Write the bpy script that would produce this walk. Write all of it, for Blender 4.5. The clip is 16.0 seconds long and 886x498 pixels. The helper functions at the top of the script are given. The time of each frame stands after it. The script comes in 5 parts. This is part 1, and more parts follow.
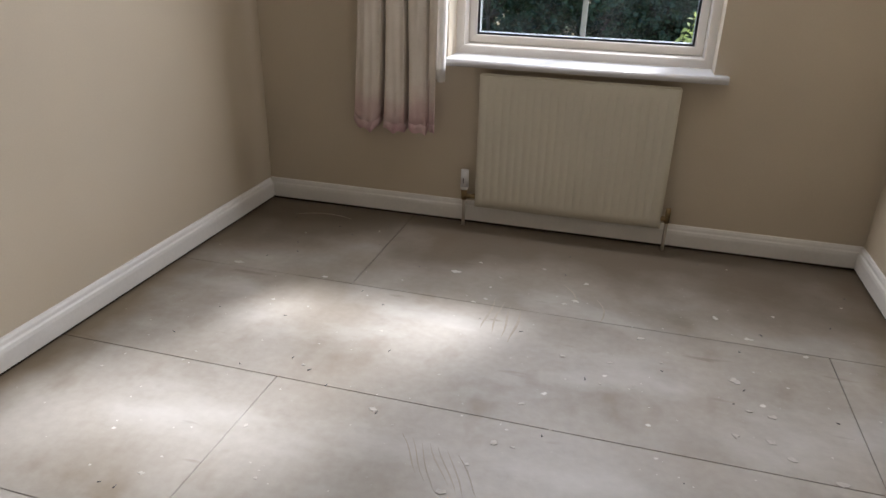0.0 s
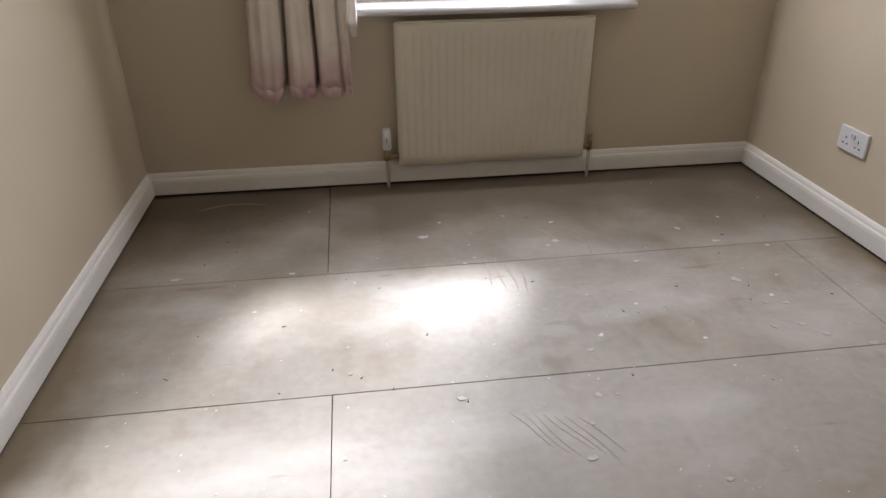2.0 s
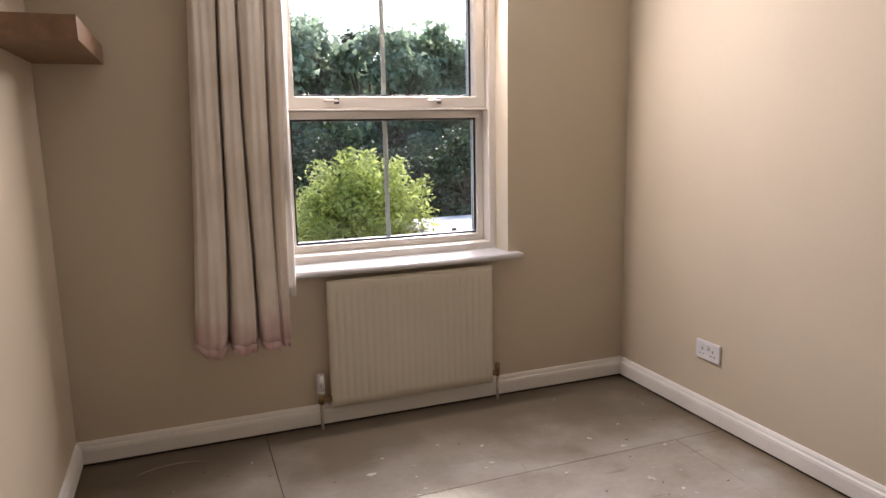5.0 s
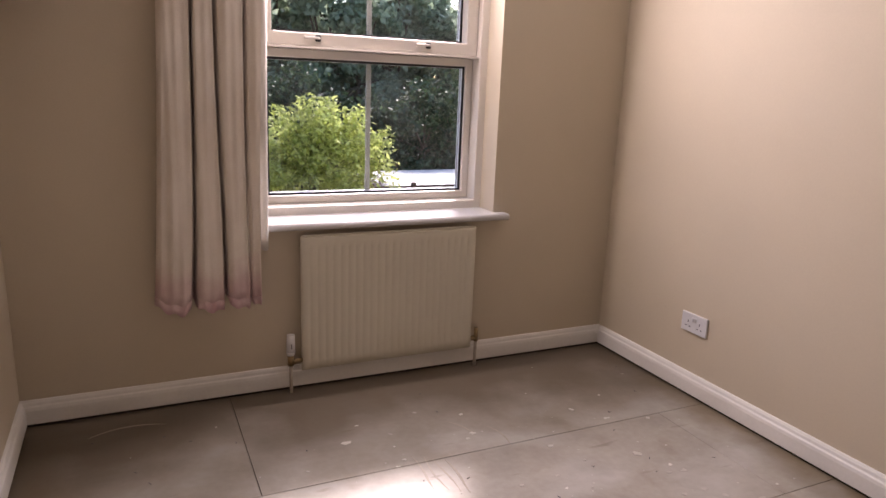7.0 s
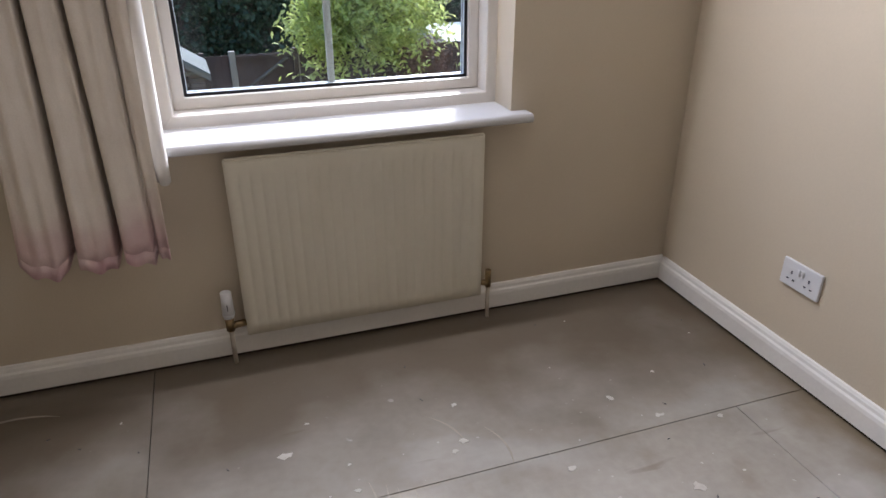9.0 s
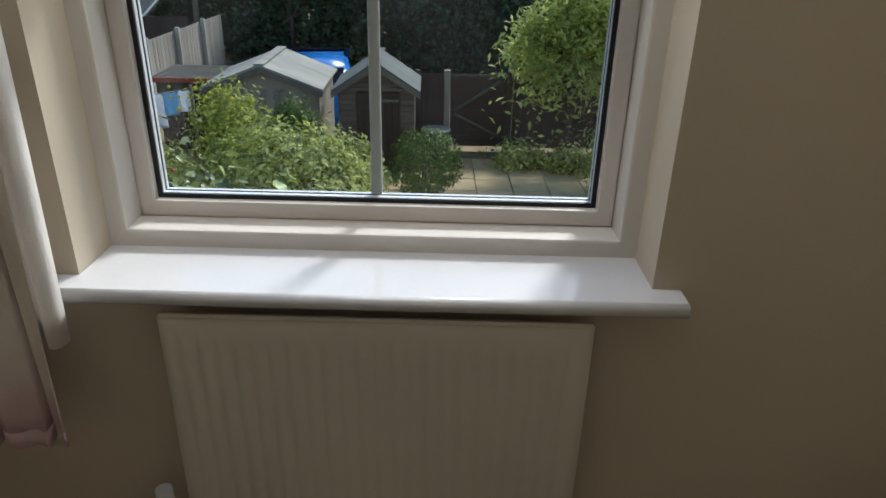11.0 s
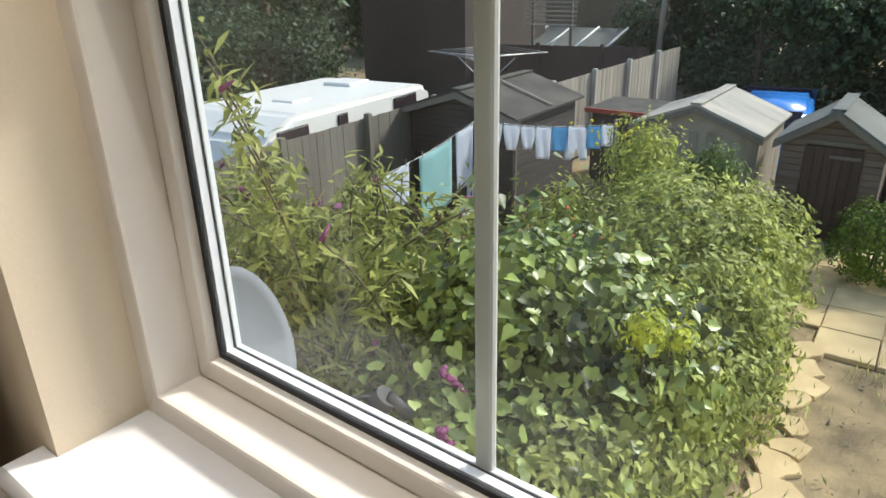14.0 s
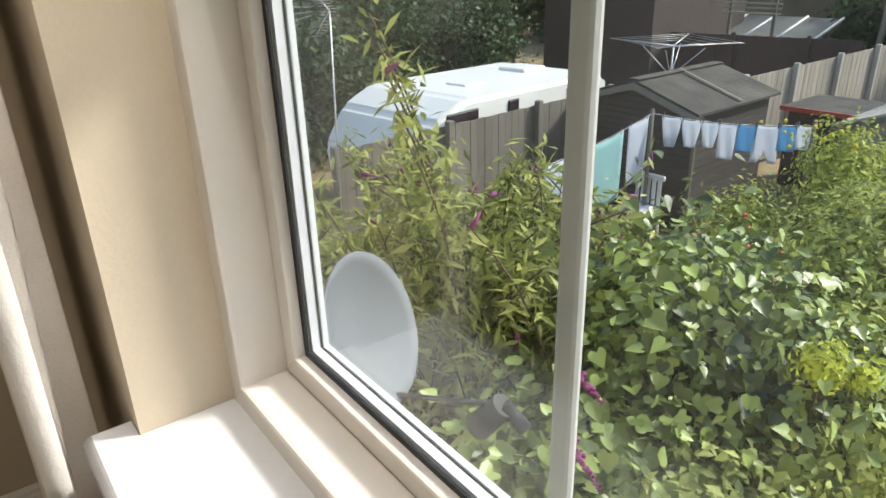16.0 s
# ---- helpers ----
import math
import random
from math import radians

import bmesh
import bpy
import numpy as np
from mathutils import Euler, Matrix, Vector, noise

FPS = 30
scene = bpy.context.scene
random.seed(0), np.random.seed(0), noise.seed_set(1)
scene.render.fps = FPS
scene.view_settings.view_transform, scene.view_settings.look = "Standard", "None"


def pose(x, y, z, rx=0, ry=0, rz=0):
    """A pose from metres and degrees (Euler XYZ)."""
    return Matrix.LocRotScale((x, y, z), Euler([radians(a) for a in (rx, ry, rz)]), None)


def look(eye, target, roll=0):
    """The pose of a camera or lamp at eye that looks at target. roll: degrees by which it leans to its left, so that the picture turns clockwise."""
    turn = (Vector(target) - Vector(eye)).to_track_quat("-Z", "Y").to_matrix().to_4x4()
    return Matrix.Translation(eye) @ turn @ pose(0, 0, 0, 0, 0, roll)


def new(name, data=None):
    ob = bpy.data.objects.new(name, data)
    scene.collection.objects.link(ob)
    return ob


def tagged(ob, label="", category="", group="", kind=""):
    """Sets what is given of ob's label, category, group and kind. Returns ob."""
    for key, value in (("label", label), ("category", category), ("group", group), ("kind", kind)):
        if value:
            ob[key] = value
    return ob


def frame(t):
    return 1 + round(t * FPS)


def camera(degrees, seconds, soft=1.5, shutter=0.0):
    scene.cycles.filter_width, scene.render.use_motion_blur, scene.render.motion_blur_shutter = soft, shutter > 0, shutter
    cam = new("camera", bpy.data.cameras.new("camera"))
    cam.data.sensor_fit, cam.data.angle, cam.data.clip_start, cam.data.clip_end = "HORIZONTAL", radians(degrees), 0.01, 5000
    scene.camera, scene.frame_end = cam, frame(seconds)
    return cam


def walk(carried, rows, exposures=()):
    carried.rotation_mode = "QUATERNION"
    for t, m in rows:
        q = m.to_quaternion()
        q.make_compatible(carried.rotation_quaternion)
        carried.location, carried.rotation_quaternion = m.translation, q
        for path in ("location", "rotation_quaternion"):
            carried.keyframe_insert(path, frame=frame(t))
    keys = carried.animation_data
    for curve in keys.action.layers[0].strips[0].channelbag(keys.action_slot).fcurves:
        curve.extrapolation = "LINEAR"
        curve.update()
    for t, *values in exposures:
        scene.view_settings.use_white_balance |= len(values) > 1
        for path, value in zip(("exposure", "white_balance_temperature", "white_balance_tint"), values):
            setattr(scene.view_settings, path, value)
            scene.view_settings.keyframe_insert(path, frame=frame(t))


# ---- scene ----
cam = camera(66.4, 16.0)
PATH = [
    (0, (0.794, 0.581, 1.176), (0.316, 2.34, 0.354), 1.5),
    (0.5, (0.575, 0.541, 1.156), (0.234, 2.278, 0.226), 0.9),
    (1, (0.415, 0.579, 1.144), (0.253, 2.329, 0.188), 0.3),
    (1.5, (0.161, 0.665, 1.152), (0.217, 2.426, 0.206), -0.6),
    (2, (0.006, 0.681, 1.15), (0.231, 2.428, 0.203), -0.5),
    (2.5, (-0.131, 0.678, 1.179), (0.367, 2.408, 0.309), 0.9),
    (3, (-0.245, 0.729, 1.157), (0.391, 2.41, 0.28), -0.1),
    (3.5, (-0.337, 0.714, 1.2), (0.403, 2.383, 0.383), -0.0),
    (4, (-0.263, 0.525, 1.223), (0.337, 2.345, 0.652), -4.9),
    (4.2, (-0.29, 0.479, 1.26), (0.325, 2.346, 0.89), -3.4),
    (6.3, (-0.509, 0.508, 1.348), (0.332, 2.29, 1.003), -0.2),
    (6.5, (-0.532, 0.549, 1.319), (0.384, 2.283, 0.93), 1.3),
    (7, (-0.448, 0.707, 1.306), (0.378, 2.467, 0.836), 2.3),
    (7.5, (-0.282, 0.859, 1.273), (0.417, 2.596, 0.569), -1.4),
    (8, (-0.11, 1.061, 1.256), (0.57, 2.742, 0.411), -0.6),
    (8.2, (-0.056, 1.137, 1.265), (0.602, 2.832, 0.431), -0.5),
    (10.3, (0.529, 2.052, 1.324), (0.767, 3.788, 0.36), -0.6),
    (10.5, (0.575, 2.155, 1.327), (0.681, 3.941, 0.431), 0.2),
    (11, (0.703, 2.324, 1.326), (0.692, 4.14, 0.487), 1.3),
    (11.5, (0.812, 2.55, 1.337), (0.667, 4.392, 0.572), 1.2),
    (12, (0.891, 2.705, 1.326), (0.431, 4.466, 0.496), -0.5),
    (12.5, (0.978, 2.852, 1.318), (0.215, 4.492, 0.463), -1.4),
    (13, (0.962, 2.967, 1.316), (0.071, 4.537, 0.457), -2.5),
    (13.5, (0.911, 3.091, 1.329), (-0.177, 4.563, 0.524), -2.0),
    (14, (0.897, 3.191, 1.34), (-0.253, 4.636, 0.572), -1.4),
    (14.5, (0.914, 3.293, 1.331), (-0.385, 4.605, 0.56), -3.0),
    (15, (0.923, 3.336, 1.329), (-0.467, 4.551, 0.561), -2.3),
    (15.5, (0.89, 3.343, 1.312), (-0.504, 4.559, 0.551), -0.0),
    (16, (0.869, 3.334, 1.325), (-0.605, 4.428, 0.532), -1.6),
]
EXPOSURES = [(0, 1.42, 5900, 13), (1.0, 1.45, 5950, 14), (2.0, 1.55, 5950, 14), (4.0, 1.65, 5700, 10), (4.2, 1.65, 5900, 12), (6.3, 1.56, 6750, 30), (6.6, 1.56, 6750, 30), (7.0, 1.5, 6650, 31), (7.5, 1.62, 5600, 18), (8.2, 1.64, 5450, 16),
             (10.3, 1.34, 6250, 14), (10.5, 1.24, 6250, 13), (11, 0.44, 6050, 8), (12, 0.38, 6350, 8), (13, 0.48, 6600, 8), (13.5, 0.8, 6650, 9), (14.5, 1.08, 6700, 9), (16, 1.12, 6700, 9)]
walk(cam, [(t, look(eye, target, roll)) for t, eye, target, roll in PATH], EXPOSURES)

# ---- world, sun, light ----
world = bpy.data.worlds.new("sky")
scene.world = world
world.use_nodes = True
wn = world.node_tree
sky = wn.nodes.new("ShaderNodeTexSky")
sky.sky_type, sky.sun_disc = "NISHITA", False
TO_SUN = Vector((0.5, 1.06, 1.0)).normalized()
sky.sun_elevation, sky.sun_rotation = math.asin(TO_SUN.z), math.atan2(TO_SUN.x, TO_SUN.y)
wn.links.new(sky.outputs[0], wn.nodes["Background"].inputs[0])
wn.nodes["Background"].inputs[1].default_value = 0.15
sun = new("sun", bpy.data.lights.new("sun", "SUN"))
sun.data.energy, sun.data.angle, sun.data.color = 2.9, radians(9), (1.0, 0.96, 0.9)
sun.matrix_world = look(tuple(TO_SUN * 30), (0, 0, 0))
# the sky's light that the window lets in, a lamp under the head of the reveal
glow = new("window_light", bpy.data.lights.new("window_light", "AREA"))
glow.data.shape, glow.data.size, glow.data.size_y = "RECTANGLE", 1.02, 0.15
glow.data.energy, glow.data.color = 17.0, (1.0, 0.975, 0.94)
glow.matrix_world = look((0.547, 3.5, 2.08), (0.55, 0.6, 1.3))

# ---- materials ----
def mat(name, base, rough=0.6, vary=0.12, scale=6.0, fine=60.0, bump=0.1, metal=0.0, tint=None, spec=0.5, island=0.0, objrand=0.0, stretch=(1, 1, 1), through_leaf=0.0):
    """A principled material whose colour varies at a coarse and a fine scale, with a fine relief."""
    m = bpy.data.materials.new(name)
    m.use_nodes = True
    nt = m.node_tree
    N, L = nt.nodes.new, nt.links.new
    b = nt.nodes["Principled BSDF"]
    b.inputs["Roughness"].default_value, b.inputs["Metallic"].default_value = rough, metal
    b.inputs["Specular IOR Level"].default_value = spec
    co, mp = N("ShaderNodeTexCoord"), N("ShaderNodeMapping")
    mp.inputs["Scale"].default_value = stretch
    L(co.outputs["Object"], mp.inputs[0])
    n1, n2 = N("ShaderNodeTexNoise"), N("ShaderNodeTexNoise")
    n1.inputs["Scale"].default_value, n2.inputs["Scale"].default_value = scale, fine
    n1.inputs["Detail"].default_value, n2.inputs["Detail"].default_value = 4, 3
    L(mp.outputs[0], n1.inputs[0]), L(mp.outputs[0], n2.inputs[0])
    add = N("ShaderNodeMath")
    add.operation = "MULTIPLY_ADD"
    add.inputs[1].default_value = 0.4
    L(n2.outputs[0], add.inputs[0]), L(n1.outputs[0], add.inputs[2])
    last = add.outputs[0]
    for amount, kind, out in ((island, "ShaderNodeNewGeometry", "Random Per Island"), (objrand, "ShaderNodeObjectInfo", "Random")):
        if amount:
            r, q = N(kind), N("ShaderNodeMath")
            q.operation = "MULTIPLY_ADD"
            q.inputs[1].default_value = amount
            L(r.outputs[out], q.inputs[0]), L(last, q.inputs[2])
            last = q.outputs[0]
    rg = N("ShaderNodeMapRange")
    top = 0.95 + (island + objrand) * 0.85
    rg.inputs[1].default_value, rg.inputs[2].default_value = 0.42 + (island + objrand) * 0.1, top
    L(last, rg.inputs[0])
    mx = N("ShaderNodeMix")
    mx.data_type = "RGBA"
    mx.inputs[6].default_value = (*[c * (1 - vary) for c in base], 1)
    mx.inputs[7].default_value = (*(tint or [min(c * (1 + vary), 1) for c in base]), 1)
    L(rg.outputs[0], mx.inputs[0]), L(mx.outputs[2], b.inputs["Base Color"])
    if bump:
        bp = N("ShaderNodeBump")
        bp.inputs["Strength"].default_value, bp.inputs["Distance"].default_value = bump, 0.01
        L(n2.outputs[0], bp.inputs["Height"]), L(bp.outputs[0], b.inputs["Normal"])
    if through_leaf:
        tr, sh = N("ShaderNodeBsdfTranslucent"), N("ShaderNodeMixShader")
        sh.inputs[0].default_value = through_leaf
        L(mx.outputs[2], tr.inputs[0]), L(b.outputs[0], sh.inputs[1]), L(tr.outputs[0], sh.inputs[2])
        L(sh.outputs[0], nt.nodes["Material Output"].inputs[0])
    return m


WALL = mat("cream_wall_paint", (0.55, 0.475, 0.365), 0.75, 0.05, 1.6, 160, 0.05)
WHITE = mat("white_gloss_paint", (0.78, 0.77, 0.75), 0.35, 0.04, 5, 90, 0.04)
SKIRT = mat("white_skirting_paint", (0.76, 0.74, 0.71), 0.4, 0.07, 4, 70, 0.05)
UPVC = mat("white_upvc", (0.66, 0.62, 0.57), 0.3, 0.03, 3, 50, 0.01)
SILL = mat("white_sill_board", (0.56, 0.56, 0.57), 0.13, 0.04, 6, 80, 0.02)
BEAD = mat("white_glazing_bead", (0.82, 0.83, 0.85), 0.25, 0.02, 3, 50, 0.0)
BAR = mat("off_white_glazing_bar", (0.56, 0.55, 0.53), 0.35, 0.05, 4, 50, 0.0)
SPACER = mat("grey_spacer_bar", (0.74, 0.76, 0.8), 0.4, 0.08, 5, 60, 0.0)
GASKET = mat("black_rubber_gasket", (0.008, 0.009, 0.012), 0.6, 0.2, 8, 60, 0.02)
CEIL = mat("white_ceiling_paint", (0.64, 0.63, 0.6), 0.85, 0.03, 2, 140, 0.05)
RAD = mat("cream_radiator_enamel", (0.62, 0.58, 0.48), 0.38, 0.04, 3, 60, 0.01)
DARK = mat("dark_gap", (0.03, 0.024, 0.018), 0.9, 0.3, 10, 80, 0.1)
BRASS = mat("tarnished_brass", (0.3, 0.22, 0.12), 0.4, 0.3, 20, 90, 0.05, 1.0)
PIPE = mat("painted_pipe", (0.45, 0.4, 0.34), 0.45, 0.2, 14, 70, 0.04)
PLASTIC = mat("white_plastic", (0.66, 0.66, 0.68), 0.3, 0.03, 6, 50, 0.0)
SLOT = mat("dark_slot", (0.05, 0.05, 0.07), 0.5, 0.1, 6, 50, 0.0)
SHELFW = mat("brown_shelf_wood", (0.2, 0.115, 0.065), 0.5, 0.25, 4, 40, 0.1, stretch=(6, 1, 6))
BRICK = mat("render_coat", (0.42, 0.36, 0.3), 0.85, 0.15, 3, 60, 0.3)


def curtain_material():
    """Cream cloth with a blotchy pink stain that has crept up from the hem."""
    m = mat("stained_curtain_cloth", (0.75, 0.67, 0.585), 0.9, 0.08, 5, 260, 0.25, tint=(0.83, 0.77, 0.7), spec=0.2, through_leaf=0.08)
    nt = m.node_tree
    N, L = nt.nodes.new, nt.links.new
    b = nt.nodes["Principled BSDF"]
    was = b.inputs["Base Color"].links[0].from_socket
    ge, sp, no, ad, up, mx = N("ShaderNodeNewGeometry"), N("ShaderNodeSeparateXYZ"), N("ShaderNodeTexNoise"), N("ShaderNodeMath"), N("ShaderNodeMapRange"), N("ShaderNodeMix")
    no.inputs["Scale"].default_value, no.inputs["Detail"].default_value = 9.0, 5
    ad.operation, ad.inputs[1].default_value = "MULTIPLY_ADD", 0.3
    up.inputs[1].default_value, up.inputs[2].default_value, up.inputs[3].default_value, up.inputs[4].default_value = 0.54, 0.78, 0.95, 0.0
    mx.data_type = "RGBA"
    mx.inputs[7].default_value = (0.52, 0.31, 0.34, 1)
    L(ge.outputs["Position"], sp.inputs[0]), L(ge.outputs["Position"], no.inputs[0])
    L(no.outputs[0], ad.inputs[0]), L(sp.outputs[2], ad.inputs[2]), L(ad.outputs[0], up.inputs[0])
    L(up.outputs[0], mx.inputs[0]), L(was, mx.inputs[6]), L(mx.outputs[2], b.inputs["Base Color"])
    return m


CURTAIN = curtain_material()
LINING = mat("pale_curtain_lining", (0.8, 0.77, 0.73), 0.85, 0.06, 6, 200, 0.15, spec=0.2, through_leaf=0.3)


def floor_board_material():
    """Worn hardboard: grey-buff, with broad stains, brown edges, scuffs and plaster specks, and shade painted in by the
    window wall.
    """
    m = mat("worn_hardboard", (0.34, 0.31, 0.268), 0.4, 0.12, 2.2, 38, 0.06, tint=(0.45, 0.422, 0.382), objrand=0.12, spec=0.4)
    nt = m.node_tree
    N, L = nt.nodes.new, nt.links.new
    b = nt.nodes["Principled BSDF"]
    co = N("ShaderNodeTexCoord")
    was = b.inputs["Base Color"].links[0].from_socket

    def layer(below, colour, scale, lo, hi, detail=4, stretch=(1, 1, 1), amount=1.0, shift=0.0):
        mp, n, r, k, mx = N("ShaderNodeMapping"), N("ShaderNodeTexNoise"), N("ShaderNodeMapRange"), N("ShaderNodeMath"), N("ShaderNodeMix")
        mp.inputs["Scale"].default_value, mp.inputs["Location"].default_value = stretch, (shift, shift * 1.7, 0)
        n.inputs["Scale"].default_value, n.inputs["Detail"].default_value = scale, detail
        r.inputs[1].default_value, r.inputs[2].default_value = lo, hi
        k.operation = "MULTIPLY"
        k.inputs[1].default_value = amount
        mx.data_type = "RGBA"
        mx.inputs[7].default_value = (*colour, 1)
        L(co.outputs["Object"], mp.inputs[0]), L(mp.outputs[0], n.inputs[0]), L(n.outputs[0], r.inputs[0])
        L(r.outputs[0], k.inputs[0]), L(k.outputs[0], mx.inputs[0]), L(below, mx.inputs[6])
        return mx.outputs[2]

    c = layer(was, (0.22, 0.17, 0.12), 1.9, 0.48, 0.72, 6, amount=0.36, shift=3)
    c = layer(c, (0.22, 0.175, 0.125), 5.2, 0.57, 0.7, 7, (1, 0.6, 1), 0.5, 9)
    c = layer(c, (0.54, 0.53, 0.51), 3.4, 0.52, 0.7, 5, (0.7, 1.3, 1), 0.55, 21)
    c = layer(c, (0.16, 0.125, 0.09), 9.0, 0.68, 0.74, 3, (0.35, 1.6, 1), 0.45, 5)
    c = layer(c, (0.75, 0.73, 0.7), 16.0, 0.74, 0.77, 2, (1, 1, 1), 0.8, 14)
    c = layer(c, (0.7, 0.68, 0.65), 55.0, 0.76, 0.79, 1, (1, 1, 1), 0.7, 2)
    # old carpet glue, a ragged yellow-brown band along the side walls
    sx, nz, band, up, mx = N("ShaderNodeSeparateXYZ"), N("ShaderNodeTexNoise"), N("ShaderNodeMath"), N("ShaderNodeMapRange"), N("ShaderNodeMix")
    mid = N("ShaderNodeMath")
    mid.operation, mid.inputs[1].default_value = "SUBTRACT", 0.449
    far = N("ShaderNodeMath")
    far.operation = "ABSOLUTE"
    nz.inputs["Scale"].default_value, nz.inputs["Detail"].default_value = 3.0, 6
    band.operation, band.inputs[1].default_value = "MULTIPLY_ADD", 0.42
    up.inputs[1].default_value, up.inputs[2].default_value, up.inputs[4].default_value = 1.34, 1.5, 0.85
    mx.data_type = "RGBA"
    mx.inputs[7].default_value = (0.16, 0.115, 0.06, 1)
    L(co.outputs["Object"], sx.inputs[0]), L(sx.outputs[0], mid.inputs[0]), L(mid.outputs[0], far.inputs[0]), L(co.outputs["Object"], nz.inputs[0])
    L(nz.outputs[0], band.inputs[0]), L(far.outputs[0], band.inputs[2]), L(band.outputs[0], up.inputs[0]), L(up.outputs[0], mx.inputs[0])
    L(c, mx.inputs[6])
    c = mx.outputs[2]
    # brown dirt plus painted-in shade along the window wall, with a ragged edge
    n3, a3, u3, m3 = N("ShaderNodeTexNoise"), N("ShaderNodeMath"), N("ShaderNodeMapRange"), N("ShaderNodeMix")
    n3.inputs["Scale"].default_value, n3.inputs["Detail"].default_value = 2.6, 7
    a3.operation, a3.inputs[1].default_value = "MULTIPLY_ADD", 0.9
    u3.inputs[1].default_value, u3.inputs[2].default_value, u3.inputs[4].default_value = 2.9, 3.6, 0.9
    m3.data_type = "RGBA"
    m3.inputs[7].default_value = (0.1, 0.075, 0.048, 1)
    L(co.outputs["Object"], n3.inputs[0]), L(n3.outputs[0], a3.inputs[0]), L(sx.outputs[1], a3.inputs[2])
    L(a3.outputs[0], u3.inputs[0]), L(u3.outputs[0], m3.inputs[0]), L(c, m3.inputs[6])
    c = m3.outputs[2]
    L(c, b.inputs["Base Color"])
    n, r = N("ShaderNodeTexNoise"), N("ShaderNodeMapRange")
    n.inputs["Scale"].default_value = 3.3
    r.inputs[3].default_value, r.inputs[4].default_value = 0.4, 0.6
    L(co.outputs["Object"], n.inputs[0]), L(n.outputs[0], r.inputs[0]), L(r.outputs[0], b.inputs["Roughness"])
    return m


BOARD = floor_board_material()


def glass_material():
    m = bpy.data.materials.new("window_glass")
    m.use_nodes = True
    nt = m.node_tree
    N, L = nt.nodes.new, nt.links.new
    t, g, f, x = N("ShaderNodeBsdfTransparent"), N("ShaderNodeBsdfGlossy"), N("ShaderNodeLayerWeight"), N("ShaderNodeMixShader")
    t.inputs[0].default_value = (0.96, 0.975, 0.97, 1)
    g.inputs["Roughness"].default_value = 0.01
    f.inputs[0].default_value = 0.5
    p = N("ShaderNodeMath")
    p.operation = "POWER"
    p.inputs[1].default_value = 4.0
    q = N("ShaderNodeMath")
    q.operation = "MULTIPLY_ADD"
    q.inputs[1].default_value, q.inputs[2].default_value = 0.5, 0.012
    L(f.outputs["Facing"], p.inputs[0]), L(p.outputs[0], q.inputs[0]), L(q.outputs[0], x.inputs[0]), L(t.outputs[0], x.inputs[1]), L(g.outputs[0], x.inputs[2])
    # a thin film of dust, thicker in smears
    co, n, r, dd, y = N("ShaderNodeTexCoord"), N("ShaderNodeTexNoise"), N("ShaderNodeMapRange"), N("ShaderNodeBsdfDiffuse"), N("ShaderNodeMixShader")
    n.inputs["Scale"].default_value, n.inputs["Detail"].default_value = 5.0, 5
    r.inputs[1].default_value, r.inputs[2].default_value, r.inputs[3].default_value, r.inputs[4].default_value = 0.42, 0.78, 0.0, 0.008
    dd.inputs[0].default_value = (0.8, 0.8, 0.78, 1)
    tr, dt = N("ShaderNodeBsdfTranslucent"), N("ShaderNodeMixShader")
    L(dd.outputs[0], dt.inputs[1]), L(tr.outputs[0], dt.inputs[2])
    L(co.outputs["Object"], n.inputs[0]), L(n.outputs[0], r.inputs[0]), L(r.outputs[0], y.inputs[0])
    L(x.outputs[0], y.inputs[1]), L(dt.outputs[0], y.inputs[2])
    L(y.outputs[0], nt.nodes["Material Output"].inputs[0])
    return m


GLASS = glass_material()
# garden
EARTH = mat("dry_earth_and_lawn", (0.13, 0.095, 0.05), 0.95, 0.35, 2.2, 34, 0.6, tint=(0.4, 0.295, 0.16))
STONE = mat("buff_paving_stone", (0.5, 0.36, 0.18), 0.9, 0.2, 3, 40, 0.3, tint=(0.68, 0.52, 0.29), objrand=0.3)
BROWN_WOOD = mat("dark_brown_timber", (0.075, 0.046, 0.036), 0.8, 0.3, 3, 40, 0.3, stretch=(5, 5, 1), objrand=0.35)
GREY_WOOD = mat("weathered_grey_timber", (0.16, 0.14, 0.115), 0.85, 0.25, 3, 40, 0.3, stretch=(5, 5, 1), objrand=0.35)
PALE_WOOD = mat("pale_silvered_timber", (0.33, 0.285, 0.23), 0.85, 0.32, 2, 40, 0.3, stretch=(5, 5, 1), objrand=0.8)
SHED_GREY = mat("grey_brown_timber", (0.05, 0.04, 0.034), 0.85, 0.3, 3, 40, 0.3, stretch=(1, 1, 6), objrand=0.35)
SHED_SLAT = mat("brown_shed_board", (0.16, 0.118, 0.095), 0.8, 0.3, 3, 40, 0.3, stretch=(1, 1, 6), objrand=0.4)
FELT = mat("grey_roofing_felt", (0.12, 0.125, 0.115), 0.85, 0.4, 2, 30, 0.4)
PALE_ROOF = mat("pale_weathered_roof_felt", (0.27, 0.275, 0.27), 0.8, 0.35, 1.3, 18, 0.4, tint=(0.46, 0.41, 0.33), stretch=(0.6, 2.2, 1))
POST = mat("pale_concrete_post", (0.42, 0.39, 0.34), 0.9, 0.15, 4, 40, 0.2)
DARK_ROOF = mat("dark_mossy_felt", (0.045, 0.041, 0.035), 0.95, 0.5, 3, 40, 0.5, tint=(0.09, 0.08, 0.066))
VAN = mat("off_white_panel", (0.72, 0.7, 0.66), 0.35, 0.06, 1.5, 30, 0.03)
VANDARK = mat("dark_window_plastic", (0.03, 0.02, 0.025), 0.2, 0.2, 3, 30, 0.0)
